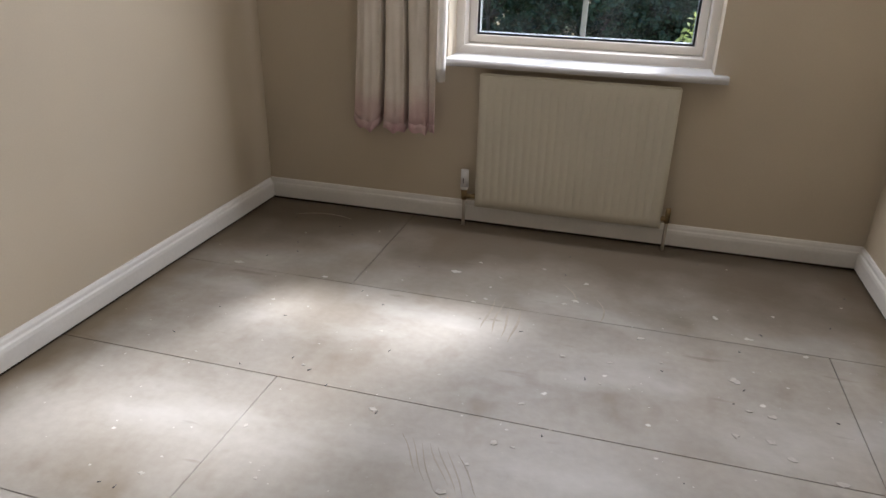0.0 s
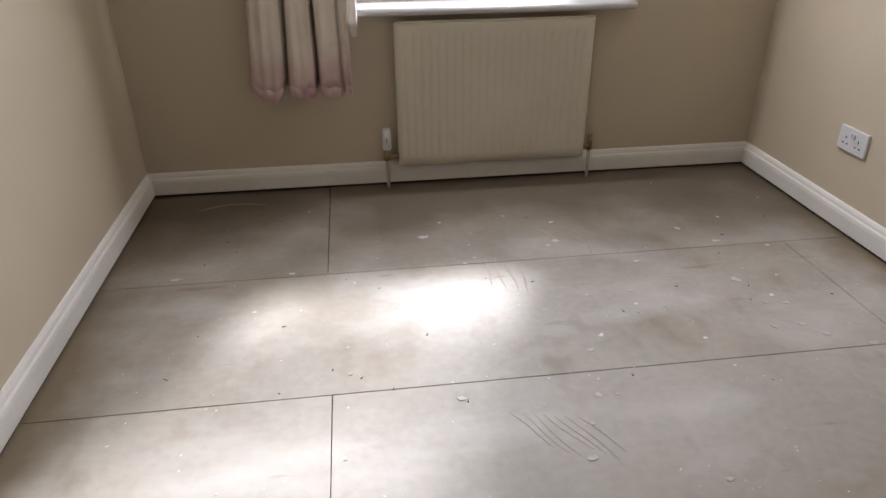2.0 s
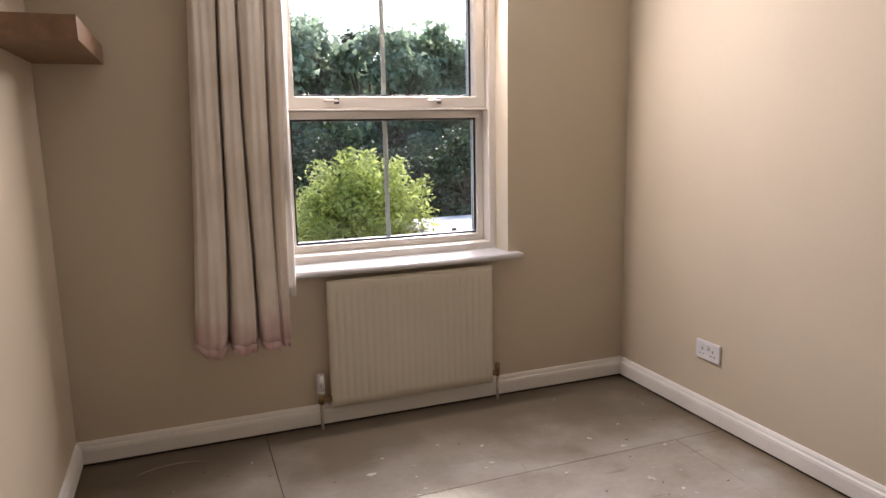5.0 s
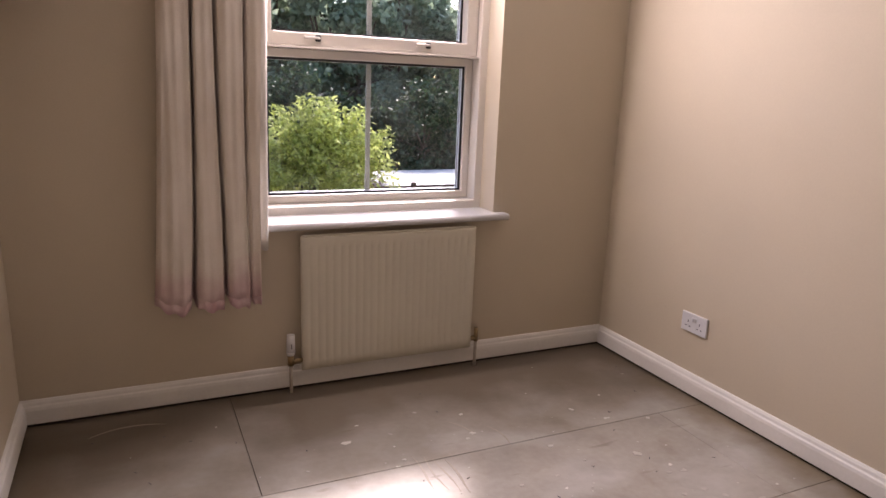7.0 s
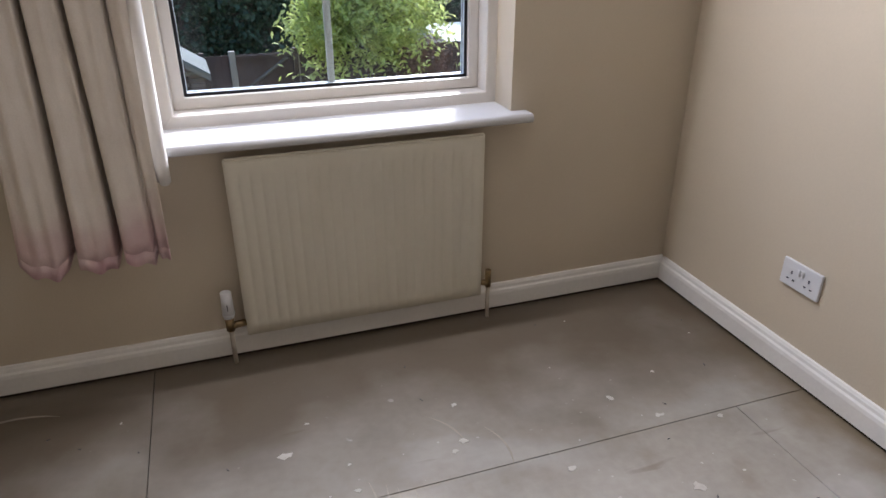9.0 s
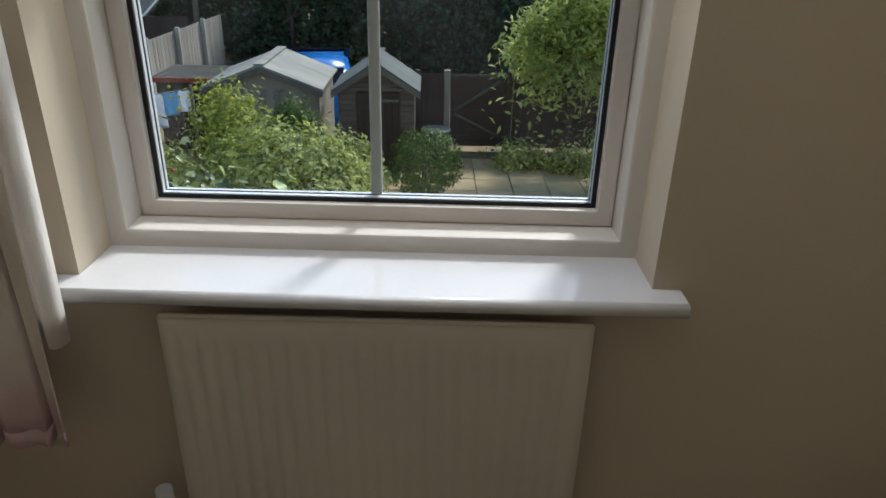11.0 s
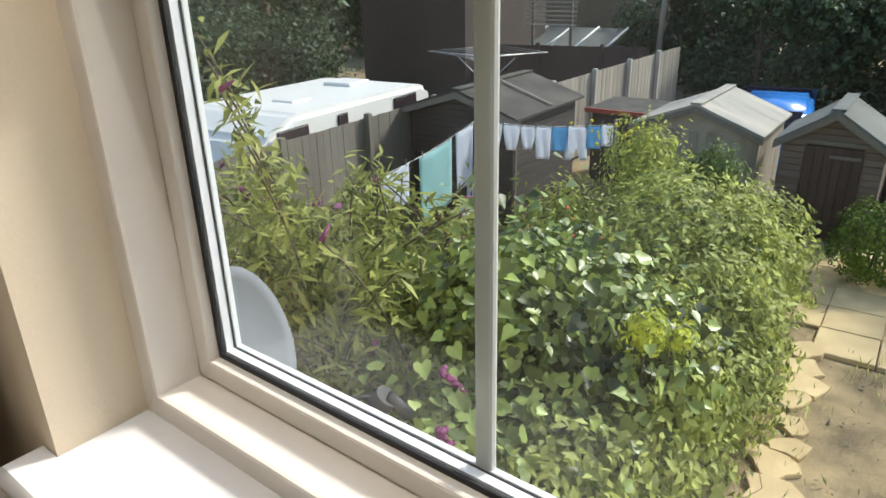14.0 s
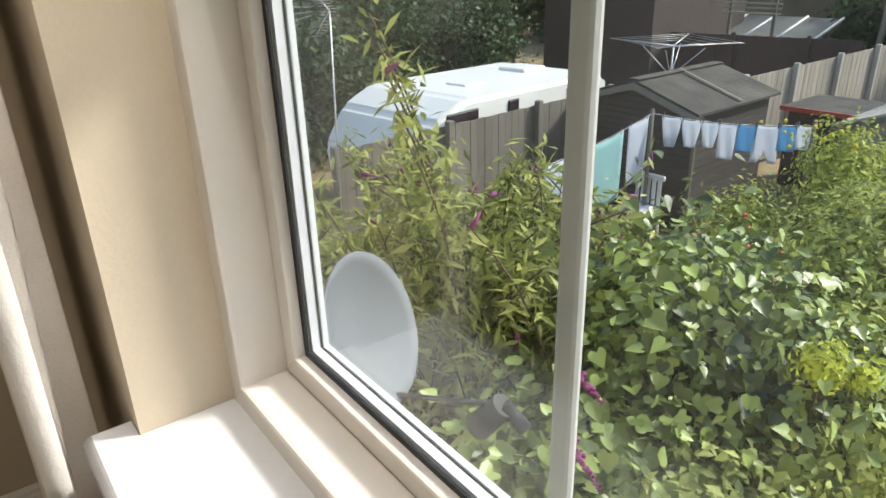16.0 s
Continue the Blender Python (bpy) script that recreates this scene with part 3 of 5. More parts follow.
# ---- socket, shelf, curtain ----
def socket():
    y0, y1, z0, z1 = 2.718, 2.864, 0.286, 0.372
    s = thing("wall_socket", "white plastic double wall socket with switches", "socket", (X1, 2.806, 0.327))
    part("plate", box(X1 - 0.011, X1 - 0.0005, y0, y1, z0, z1, 0.004, seg=2), PLASTIC, s)
    for c in (y0 + 0.04, y1 - 0.04):
        for dy, dz, w, h in ((0, 0.014, 0.004, 0.010), (-0.011, -0.008, 0.008, 0.004), (0.011, -0.008, 0.008, 0.004)):
            part("pin_hole", box(X1 - 0.0125, X1 - 0.0108, c + dy - w / 2, c + dy + w / 2, 0.320 + dz - h / 2, 0.320 + dz + h / 2), SLOT, s, "dark pin slot")
    for c in (y0 + 0.066, y1 - 0.066):
        part("switch", box(X1 - 0.016, X1 - 0.0105, c - 0.005, c + 0.005, 0.338, 0.356, 0.002), PLASTIC, s)


socket()
SH = thing("floating_shelf", "thick brown wood shelf fixed to the wall", "shelf", (X0, 3.08, 1.61))
part("board", box(X0 + 0.0005, -0.632, 2.72, YW - 0.001, 1.605, 1.675, 0.003, seg=2), SHELFW, SH)


def curtain():
    c = thing("curtain", "beige pleated curtain with a pink-stained hem beside the window", "curtain", (-0.18, 3.39, 0.42))
    nx, nz, zb, zt = 210, 48, 0.425, 2.2
    g, bm = [], bmesh.new()
    for j in range(nz + 1):
        w = j / nz
        z = zb + (zt - zb) * w
        xa, xb = -0.395 + 0.10 * w, -0.008 + 0.05 * w
        # broad flat pleats parted by narrow deep folds that open towards the hem
        folds = ((0.35 - 0.03 * w + 0.008 * math.sin(6 * w), 0.036 - 0.022 * w, 1.0), (0.655 - 0.15 * w + 0.01 * math.sin(5 * w + 1), 0.032 - 0.010 * w, 1.0), (0.915 - 0.12 * w, 0.026 - 0.006 * w, 0.8))
        row = []
        for i in range(nx + 1):
            u = i / nx
            deep = 0.0
            lean = 0.0
            for at, half, k in folds:
                q = (u - at) / half
                deep = max(deep, k * math.exp(-abs(q) ** 3.4))
                lean += 0.55 * half * k * q * math.exp(-q * q * 0.5)
            soft = 0.010 * math.sin(u * 23 + 3 * w) + 0.006 * math.sin(u * 41 - 5 * w) * (1.2 - w) + 0.004 * math.sin(u * 67 + 9 * w)
            edge = 0.05 * max(0, 1 - u / 0.05) ** 2
            x = xa + (xb - xa) * (u - lean * 1.25) + 0.005 * math.sin(5 * w + u * 3)
            sill = 0.045 * min(1, max(0, (u - 0.84) / 0.05))
            y = 3.328 + (0.078 - sill) * deep + edge + soft * (1 - deep) * 0.7
            low = (0.008 * math.sin(u * 19 + 0.6) + 0.007 * math.sin(u * 47) + 0.03 * deep + 0.02 * max(0, 0.12 - u) / 0.12) * max(0, 1 - w * 14)
            row.append(bm.verts.new((x, min(y, 3.428), z + low)))
        g.append(row)
    for a, b in zip(g, g[1:]):
        for i in range(nx):
            bm.faces.new((a[i], a[i + 1], b[i + 1], b[i])).smooth = True
    hem = bm.copy()
    bm.faces.ensure_lookup_table(), hem.faces.ensure_lookup_table()
    bmesh.ops.delete(bm, geom=[f for k, f in enumerate(bm.faces) if k < nx], context="FACES")
    bmesh.ops.delete(hem, geom=[f for k, f in enumerate(hem.faces) if k >= nx], context="FACES")
    part("hem", hem, CURTAIN, c, "uneven pink-stained hem").modifiers.new("thickness", "SOLIDIFY").thickness = 0.004
    part("cloth", bm, CURTAIN, c).modifiers.new("thickness", "SOLIDIFY").thickness = 0.003
    # the lining shows as a pale strip along the edge and ends above the hem
    bm, g = bmesh.new(), []
    for j in range(25):
        w = j / 24
        z = 0.655 + (2.2 - 0.655) * w
        g.append([bm.verts.new((-0.022 + 0.035 * w + 0.05 * k / 8 + 0.003 * math.sin(6 * w + k), 3.333 + 0.012 * math.sin(k * 0.85 + 2 * w) + (0.012 if k == 8 else 0), z + 0.006 * math.sin(k * 0.7) * (j == 0))) for k in range(9)])
    for a, b in zip(g, g[1:]):
        for k in range(8):
            bm.faces.new((a[k], a[k + 1], b[k + 1], b[k])).smooth = True
    part("lining", bm, LINING, c, "pale lining strip ending above the hem").modifiers.new("thickness", "SOLIDIFY").thickness = 0.002
    part("curtain_rail", box(-0.42, 1.45, 3.385, 3.397, 2.2, 2.222, 0.003), WHITE, c)
    for x in (-0.3, 0.5, 1.3):
        part("bracket", box(x - 0.012, x + 0.012, 3.397, YW - 0.0005, 2.203, 2.219), WHITE, c)


curtain()

# ---- garden: ground, paving ----
INDOORS = set(bpy.data.objects)
gr = bmesh.new()
bmesh.ops.create_grid(gr, x_segments=90, y_segments=90, size=1)
for v in gr.verts:
    sx, sy = v.co.x, v.co.y
    x, y = math.copysign(abs(sx) ** 3 * 600 + abs(sx) * 30, sx), math.copysign(abs(sy) ** 3 * 600 + abs(sy) * 30, sy) + 12
    v.co = (x, y, GROUND - 0.03 + 0.02 * noise.noise((x * 0.8, y * 0.8, 0)) - (0.02 if abs(x) < 8 and 10 < y < 15 else 0))
solid("ground", gr, EARTH, "bare dry earth with patches of worn lawn", "ground", "structure", smooth=True)


# ---- garden: sheds and fences ----
def fence(name, a, b, height, material, board=0.12, label="", posts=1.9, top=GROUND, post_mat=None, cap=True):
    """Upright boards on two rails between posts, from a to b on the ground."""
    a, b = Vector((*a, top)), Vector((*b, top))
    d = (b - a).normalized()
    n = Vector((-d.y, d.x, 0))
    f = thing(name, label, "fence", tuple(a))
    L = (b - a).length
    ang = math.atan2(d.y, d.x)
    me = mesh_of(box(0.0005, board - 0.0005, -0.008, 0.008, 0.04, height, 0.004), "board")
    me.materials.append(material)
    for i in range(int(L / board)):
        o = new("board", me)
        m = Matrix.Translation(a + d * (i * board) + n * (0.004 * (i % 2))) @ Matrix.Rotation(ang, 4, "Z")
        under(o, f)
        o.matrix_basis = m @ Matrix.Diagonal((1, 1, 1 + 0.003 * math.sin(i * 2.3), 1))
    for z in (0.3, height - 0.3):
        bm = box(0, L, 0.027, 0.067, z, z + 0.07, 0.004, turn=Matrix.Translation(a) @ Matrix.Rotation(ang, 4, "Z"))
        part("rail", bm, material, f)
    for i in range(int(L / posts) + 1):
        p = i * posts
        bm = box(p - 0.05, p + 0.05, -0.115, -0.015, -0.03, height + 0.08, 0.008, turn=Matrix.Translation(a) @ Matrix.Rotation(ang, 4, "Z"))
        part("post", bm, post_mat or material, f)
    return f


def gable_shed(name, x0, x1, y0, y1, eave, ridge, wall, roof, label, over=0.1, slats=True, door=True, base=GROUND):
    """A garden shed with a gable to the house: boarded walls, a door with a rail, two felted roof slopes."""
    s = thing(name, label, "shed", ((x0 + x1) / 2, y0, base))
    xm = (x0 + x1) / 2
    body = [(x0, base), (x1, base), (x1, eave), (xm, ridge - 0.05), (x0, eave)]
    part("body", prism(body, "y", y0, y1), wall, s)
    # lapped boards on the front, either side of the door, and on the right flank
    dx0, dx1, dz = x0 + (x1 - x0) * 0.25, x1 - (x1 - x0) * 0.2, eave - 0.05
    if slats:
        z = base + 0.05
        while z < ridge - 0.15:
            half = (x1 - x0) / 2 * (1 if z < eave else max(0.05, (ridge - 0.08 - z) / (ridge - eave)))
            for a, b in (((xm - half, dx0 - 0.02), (dx1 + 0.02, xm + half)) if door and z < dz else ((xm - half, xm + half),)):
                if b - a > 0.04:
                    bm = box(a, b, y0 - 0.022, y0 - 0.001, z, z + 0.085, 0.004, turn=None)
                    part("board", bm, wall, s)
            z += 0.095
    if door:
        n = 6
        w = (dx1 - dx0) / n
        d = part("door", box(dx0, dx1, y0 - 0.02, y0 - 0.001, base + 0.06, dz - 0.02), DARK, s)
        for i in range(n):
            part("plank", box(dx0 + i * w + 0.003, dx0 + (i + 1) * w - 0.003, y0 - 0.036, y0 - 0.0205, base + 0.07, dz - 0.03, 0.003), BROWN_WOOD, d)
        part("door_rail", box(dx0 + w * 2.6, dx1 - 0.01, y0 - 0.052, y0 - 0.0365, dz - 0.18, dz - 0.13, 0.004), GREY_WOOD, d)
        part("lintel", box(x0 + 0.06, x1 - 0.06, y0 - 0.05, y0 - 0.023, dz + 0.005, dz + 0.06, 0.004), GREY_WOOD, s)
    for sgn, xe in ((-1, x0), (1, x1)):
        sl = (ridge - eave) / ((x1 - x0) / 2)
        xo = xe + sgn * over
        zo = eave - over * sl
        part("roof_slope", prism([(xm, ridge), (xo, zo), (xo, zo + 0.035), (xm, ridge + 0.04)], "y", y0 - over * 1.3, y1 + over), roof, s)
        part("barge_board", prism([(xm, ridge - 0.1), (xo, zo - 0.09), (xo, zo - 0.002), (xm, ridge - 0.002)], "y", y0 - over * 1.3 - 0.02, y0 - over * 1.3), GREY_WOOD, s)
    part("ridge_strip", box(xm - 0.09, xm + 0.09, y0 - over * 1.3, y1 + over, ridge + 0.03, ridge + 0.052, 0.008), roof, s)
    return s


gable_shed("garden_shed", -0.82, 0.47, 13.8, 15.0, -1.18, -0.76, SHED_SLAT, FELT, "brown timber garden shed with grey felt roof and worn door")


ob = gable_shed("outbuilding", -3.1, -1.2, 14.1, 15.9, -1.26, -0.9, PALE_WOOD, PALE_ROOF, "pale boarded outbuilding with a light grey gabled roof", over=0.1, slats=False, door=False)
for i in range(15):
    a = -3.1 + 1.9 * i / 15
    part("board", box(a + 0.003, a + 1.9 / 15 - 0.003, 14.08, 14.0995, GROUND + 0.04, -1.3, 0.003), PALE_WOOD, ob)
for i in range(14):
    a = 14.1 + 1.8 * i / 14
    part("board", box(-1.1995, -1.18, a + 0.003, a + 1.8 / 14 - 0.003, GROUND + 0.04, -1.3, 0.003), PALE_WOOD, ob)

# neighbour's dark shed, its eave along the washing line
ls = gable_shed("neighbour_shed", -6.1, -4.15, 11.9, 13.9, -0.9, -0.59, SHED_GREY, DARK_ROOF, "dark weathered garden shed with a mossy felt roof", over=0.12, door=False)
for i in range(15):
    part("board", box(-4.149, -4.125, 11.92, 13.88, GROUND + 0.06 + i * 0.108, GROUND + 0.16 + i * 0.108, 0.004), SHED_GREY, ls)
part("corner_post", box(-4.16, -4.11, 11.86, 11.9, GROUND, -0.97, 0.004), GREY_WOOD, ls)
part("roof_seam", prism([(-5.1, -0.525), (-4.05, -0.87), (-4.05, -0.86), (-5.1, -0.515)], "y", 12.85, 12.9), GREY_WOOD, ls)

fence("pale_fence", (-5.15, 14.9), (-5.05, 22.2), 1.72, PALE_WOOD, 0.105, "pale silvered close-board fence with posts", posts=1.83, post_mat=POST)
fence("brown_fence", (0.5, 15.3), (1.1, 15.3), 1.45, BROWN_WOOD, 0.12, "dark brown board fence beside the shed")
fence("brown_fence", (2.25, 15.3), (9.0, 15.3), 1.45, BROWN_WOOD, 0.12, "dark brown board fence behind the tree")
fence("side_fence", (-6.0, 7.2), (-6.3, 14.2), 1.72, GREY_WOOD, 0.14, "weathered grey fence before the caravan", posts=1.8)

gt = thing("garden_gate", "dark brown garden gate with diagonal braces", "gate", (1.68, 15.3, GROUND))
for i in range(8):
    part("board", box(1.13 + i * 0.136, 1.13 + i * 0.136 + 0.1355, 15.29, 15.31, GROUND + 0.06, -1.2, 0.003), BROWN_WOOD, gt)
for z in (GROUND + 0.2, -1.95, -1.3):
    part("rail", box(1.14, 2.22, 15.255, 15.289, z, z + 0.08, 0.004), BROWN_WOOD, gt)
for a, b in (((1.2, -1.9), (2.1, -1.3)), ((2.1, -2.4), (1.2, -1.95))):
    bm = bmesh.new()
    rod(bm, (a[0], 15.265, a[1]), (b[0], 15.265, b[1]), 0.035, 0.035, 4)
    part("brace", bm, GREY_WOOD, gt)
for x in (1.06, 2.27):
    part("post", box(x - 0.06, x + 0.06, 15.2, 15.32, GROUND - 0.05, -1.12, 0.01), PALE_WOOD, gt, "pale timber post")

# white flat-roofed garage past the fence
ga = thing("garage", "low garage with a white flat roof", "garage", (8.2, 18.5, GROUND))
part("wall", box(6.5, 9.9, 17.3, 20.3, GROUND - 0.05, -1.7), BRICK, ga)
part("roof", box(6.3, 10.1, 17.1, 20.5, -1.7, -1.54, 0.01), VAN, ga, "white flat roof")


# caravan behind the side fence
def caravan():
    c = thing("caravan", "white touring caravan with dark windows behind the fence", "caravan", (-7.6, 11.0, GROUND))
    T = Matrix.Translation((-7.6, 11.0, 0.01)) @ Matrix.Rotation(radians(6), 4, "Z")
    pr = [(-2.4, GROUND + 0.4), (2.2, GROUND + 0.4), (2.25, -1.5), (2.1, -0.85), (1.8, -0.75), (-1.5, -0.7), (-2.1, -0.95), (-2.5, -1.5)]
    bm = prism(pr, "x", -1.1, 1.1)
    bmesh.ops.bevel(bm, geom=bm.edges[:], offset=0.09, segments=3, affect="EDGES")
    bm.transform(T)
    part("body", bm, VAN, c)
    for y0, y1 in ((-1.95, -1.3), (-0.62, -0.38), (0.9, 1.6)):
        part("side_window", box(1.101, 1.125, y0, y1, -1.4, -0.86, 0.02, turn=T), VANDARK, c, "dark window")
    for x, y, r in ((0.2, -0.6, 0.22), (-0.1, 1.2, 0.3)):
        part("roof_hatch", box(x - r, x + r, y - r, y + r, -0.75, -0.68, 0.02, turn=T), VAN, c)
    for y in (-0.3, 0.3):
        bm = bmesh.new()
        rod(bm, (0.95, y * 1.05, GROUND + 0.26), (1.1, y * 1.05, GROUND + 0.26), 0.28, 0.28, 18)
        bm.transform(T)
        part("wheel", bm, GASKET, c)


caravan()


def car():
    c = thing("car", "bright blue parked car behind the sheds", "car", (-1.7, 18.6, GROUND))
    pr = [(-2.0, GROUND + 0.25), (2.0, GROUND + 0.25), (2.05, GROUND + 0.75), (1.25, GROUND + 0.95), (0.6, GROUND + 1.5), (-0.5, GROUND + 1.57), (-1.6, GROUND + 1.5), (-1.97, GROUND + 1.0), (-2.05, GROUND + 0.7)]
    bm = prism(pr, "x", -0.74, 0.74)
    bmesh.ops.bevel(bm, geom=bm.edges[:], offset=0.1, segments=3, affect="EDGES")
    for v in bm.verts:
        up = max(0, v.co.z - GROUND - 1.0)
        v.co.x *= 1 - 0.3 * up
        if v.co.z > GROUND + 1.38:
            v.co.z -= 0.12 * (v.co.x / 0.7) ** 2
    T = Matrix.Translation((-1.82, 18.6, -0.2)) @ Matrix.Rotation(radians(8), 4, "Z")
    bm.transform(T)
    part("body", bm, BLUE, c, smooth=True)
    part("windscreen", prism([(1.22, GROUND + 1.0), (0.72, GROUND + 1.47), (0.735, GROUND + 1.49), (1.24, GROUND + 1.02)], "x", -0.7, 0.7), VANDARK, c).matrix_basis = T
    part("rear_window", prism([(-1.955, GROUND + 1.05), (-1.66, GROUND + 1.42), (-1.69, GROUND + 1.44), (-1.985, GROUND + 1.06)], "x", -0.55, 0.5), VANDARK, c, "dark rear window").matrix_basis = T
    for x in (-0.69, 0.57):
        part("rear_light", box(x, x + 0.12, -2.02, -1.9, GROUND + 0.8, GROUND + 1.12, 0.02, seg=2), BEAD, c, "pale rear light").matrix_basis = T
    for y in (-1.3, 1.25):
        for x in (-0.76, 0.6):
            bm = rod(bmesh.new(), (x, y, GROUND + 0.38), (x + 0.16, y, GROUND + 0.38), 0.3, 0.3, 18)
            bm.transform(T)
            part("wheel", bm, GASKET, c)


car()

# red-trimmed dark store beside the pale fence
st = thing("garden_store", "low dark timber store with a red edge", "shed", (-3.4, 15.6, GROUND))
part("body", box(-4.3, -3.25, 15.0, 16.2, GROUND, -1.35), BROWN_WOOD, st)
part("roof", box(-4.4, -3.2, 14.9, 16.3, -1.35, -1.29, 0.01), DARK_ROOF, st)
part("red_edge", box(-4.41, -3.19, 14.87, 14.899, -1.36, -1.28, 0.004), RED, st, "red painted edge")

# ---- washing line ----
LZ = -0.93
A, B, C = Vector((-2.75, 12.3, LZ)), Vector((-4.46, 11.3, LZ + 0.055)), Vector((-4.1, 8.4, LZ - 0.12))
for p in (A, B, C):
    solid("line_post", rod(bmesh.new(), (p.x, p.y, GROUND - 0.05), (p.x, p.y, p.z + 0.06), 0.03, 0.025, 10), GREY_WOOD, "weathered post holding the washing line", "post")
bm = bmesh.new()
for a, b in ((A, B), (B, C)):
    pts = [a.lerp(b, i / 8) - Vector((0, 0, 0.06 * math.sin(math.pi * i / 8))) for i in range(9)]
    for p, q in zip(pts, pts[1:]):
        rod(bm, p, q, 0.004, 0.004, 5)
solid("washing_line", bm, WHITE, "thin white washing line between posts", "washing line")


def garment(a, b, u, width, drop, material, name, label, shape):
    """A hung piece of washing: a wavy thin sheet with the outline of its kind."""
    d = (b - a).normalized()
    n = Vector((-d.y, d.x, 0))
    p = a.lerp(b, u) - Vector((0, 0, 0.06 * math.sin(math.pi * u)))
    t = thing(name, label, "washing", tuple(p), "washing on the line")
    bm = bmesh.new()
    nu, nv = 10, 10
    g = []
    for j in range(nv + 1):
        v = j / nv
        k = {"towel": 1.0, "pants": 1.0 - 0.5 * v ** 1.6, "shirt": 1.0 - 0.12 * v, "shorts": 0.9 + 0.2 * v}[shape]
        row = []
        for i in range(nu + 1):
            w = i / nu - 0.5
            z = -v * drop
            if shape == "shorts":
                z *= 1 - 0.35 * max(0, 1 - abs(w) * 6)
            row.append(bm.verts.new(p + d * (w * width * k) + n * (0.007 * math.sin(w * 9 + v * 3) * (0.4 + v)) + Vector((0, 0, z - 0.02 * math.sin(math.pi * (i / nu)) * (1 - v)))))
        g.append(row)
    for r, s in zip(g, g[1:]):
        for i in range(nu):
            bm.faces.new((r[i], r[i + 1], s[i + 1], s[i])).smooth = True
    o = part("cloth", bm, material, t)
    so = o.modifiers.new("thickness", "SOLIDIFY")
    so.thickness = 0.006
    for s in (-0.42, 0.42):
        q = p + d * (s * width)
        part("peg", box(q.x - 0.008, q.x + 0.008, q.y - 0.008, q.y + 0.008, q.z - 0.03, q.z + 0.05, 0.003), GREY_WOOD, t)


for u, w, h, m, nm, sh, lb in ((0.05, 0.17, 0.32, WHITE_CLOTH, "vest", "shirt", "white vest hung on the washing line"), (0.15, 0.18, 0.34, BLUE_CLOTH, "flannel", "towel", "pale blue cloth hung on the washing line"),
                               (0.27, 0.26, 0.5, WHITE_CLOTH, "pyjama_trousers", "shorts", "white trousers hung on the washing line"), (0.39, 0.2, 0.36, BLUE_CLOTH, "flannel", "towel", "pale blue cloth hung on the washing line"),
                               (0.51, 0.2, 0.48, WHITE_CLOTH, "shirt", "shirt", "white shirt hung on the washing line"), (0.62, 0.2, 0.35, WHITE_CLOTH, "pants", "pants", "white pants hung on the washing line"),
                               (0.74, 0.22, 0.38, WHITE_CLOTH, "pants", "pants", "white pants hung on the washing line"), (0.87, 0.22, 0.42, WHITE_CLOTH, "pants", "pants", "white pants hung on the washing line")):
    garment(A, B, u, w * 1.15, h, m, nm, lb, sh)
for u, w, h, m, nm, lb in ((0.12, 0.5, 0.85, WHITE_CLOTH, "sheet", "white sheet hung on the washing line"), (0.4, 0.85, 0.9, TEAL_CLOTH, "bath_towel", "pale teal towel hung on the washing line"), (0.74, 0.6, 0.5, WHITE_CLOTH, "pillowcase", "white pillowcase hung on the washing line")):
    garment(B, C, u, w, h, m, nm, lb, "towel")


# ---- satellite dish on the house ----
def dish():
    d = thing("satellite_dish", "grey satellite dish on a bracket on the outside wall", "satellite dish", (-0.62, YO, 0.3))
    T = Matrix.Translation((-0.51, 4.125, 0.413)) @ Matrix.Rotation(radians(-62), 4, "Z") @ Matrix.Rotation(radians(-70), 4, "X")
    bm = bmesh.new()
    rings, n = [], 40
    for k in range(9):
        r = k / 8
        rings.append([bm.verts.new((0.195 * r * math.cos(2 * math.pi * i / n), 0.215 * r * math.sin(2 * math.pi * i / n), 0.075 * r * r - 0.075)) for i in range(n if k else 1)])
    for a, b in zip(rings, rings[1:]):
        for i in range(n):
            v = (a[0], b[i], b[(i + 1) % n]) if len(a) == 1 else (a[i], b[i], b[(i + 1) % n], a[(i + 1) % n])
            bm.faces.new(v).smooth = True
    bm.transform(T)
    o = part("reflector", bm, DISHGREY, d)
    o.modifiers.new("thickness", "SOLIDIFY").thickness = 0.006
    f = T @ Vector((0.0, 0.19, 0.27)) + Vector((0.03, 0.033, -0.065))
    part("feed_arm", rod(bmesh.new(), T @ Vector((0, 0.2, -0.02)), f, 0.008, 0.007, 8), GASKET, d, "thin dark arm")
    part("receiver", rod(rod(bmesh.new(), f, f + (T.to_3x3() @ Vector((0, 0.06, -0.1))), 0.035, 0.04, 12), f, f + Vector((0.05, 0.03, -0.06)), 0.02, 0.02, 8), GASKET, d, "dark receiver head")
    bm = rod(bmesh.new(), T @ Vector((0, 0, -0.105)), (-0.56, YO + 0.1, 0.2), 0.02, 0.02, 8)
    rod(bm, (-0.56, YO + 0.1, 0.1), (-0.56, YO + 0.1, 0.3), 0.02, 0.02, 8)
    box(-0.62, -0.5, YO + 0.0005, YO + 0.1, 0.14, 0.26, 0.004, bm)
    part("wall_bracket", bm, STEEL, d)


dish()

# television aerial on a pole
ae = thing("television_aerial", "thin metal television aerial on a tall pole", "aerial", (-5.871, 7.135, -2.650))
part("pole", rod(bmesh.new(), (-5.871, 7.135, -2.700), (-5.666, 7.128, 0.666), 0.012, 0.01, 6), STEEL, ae)
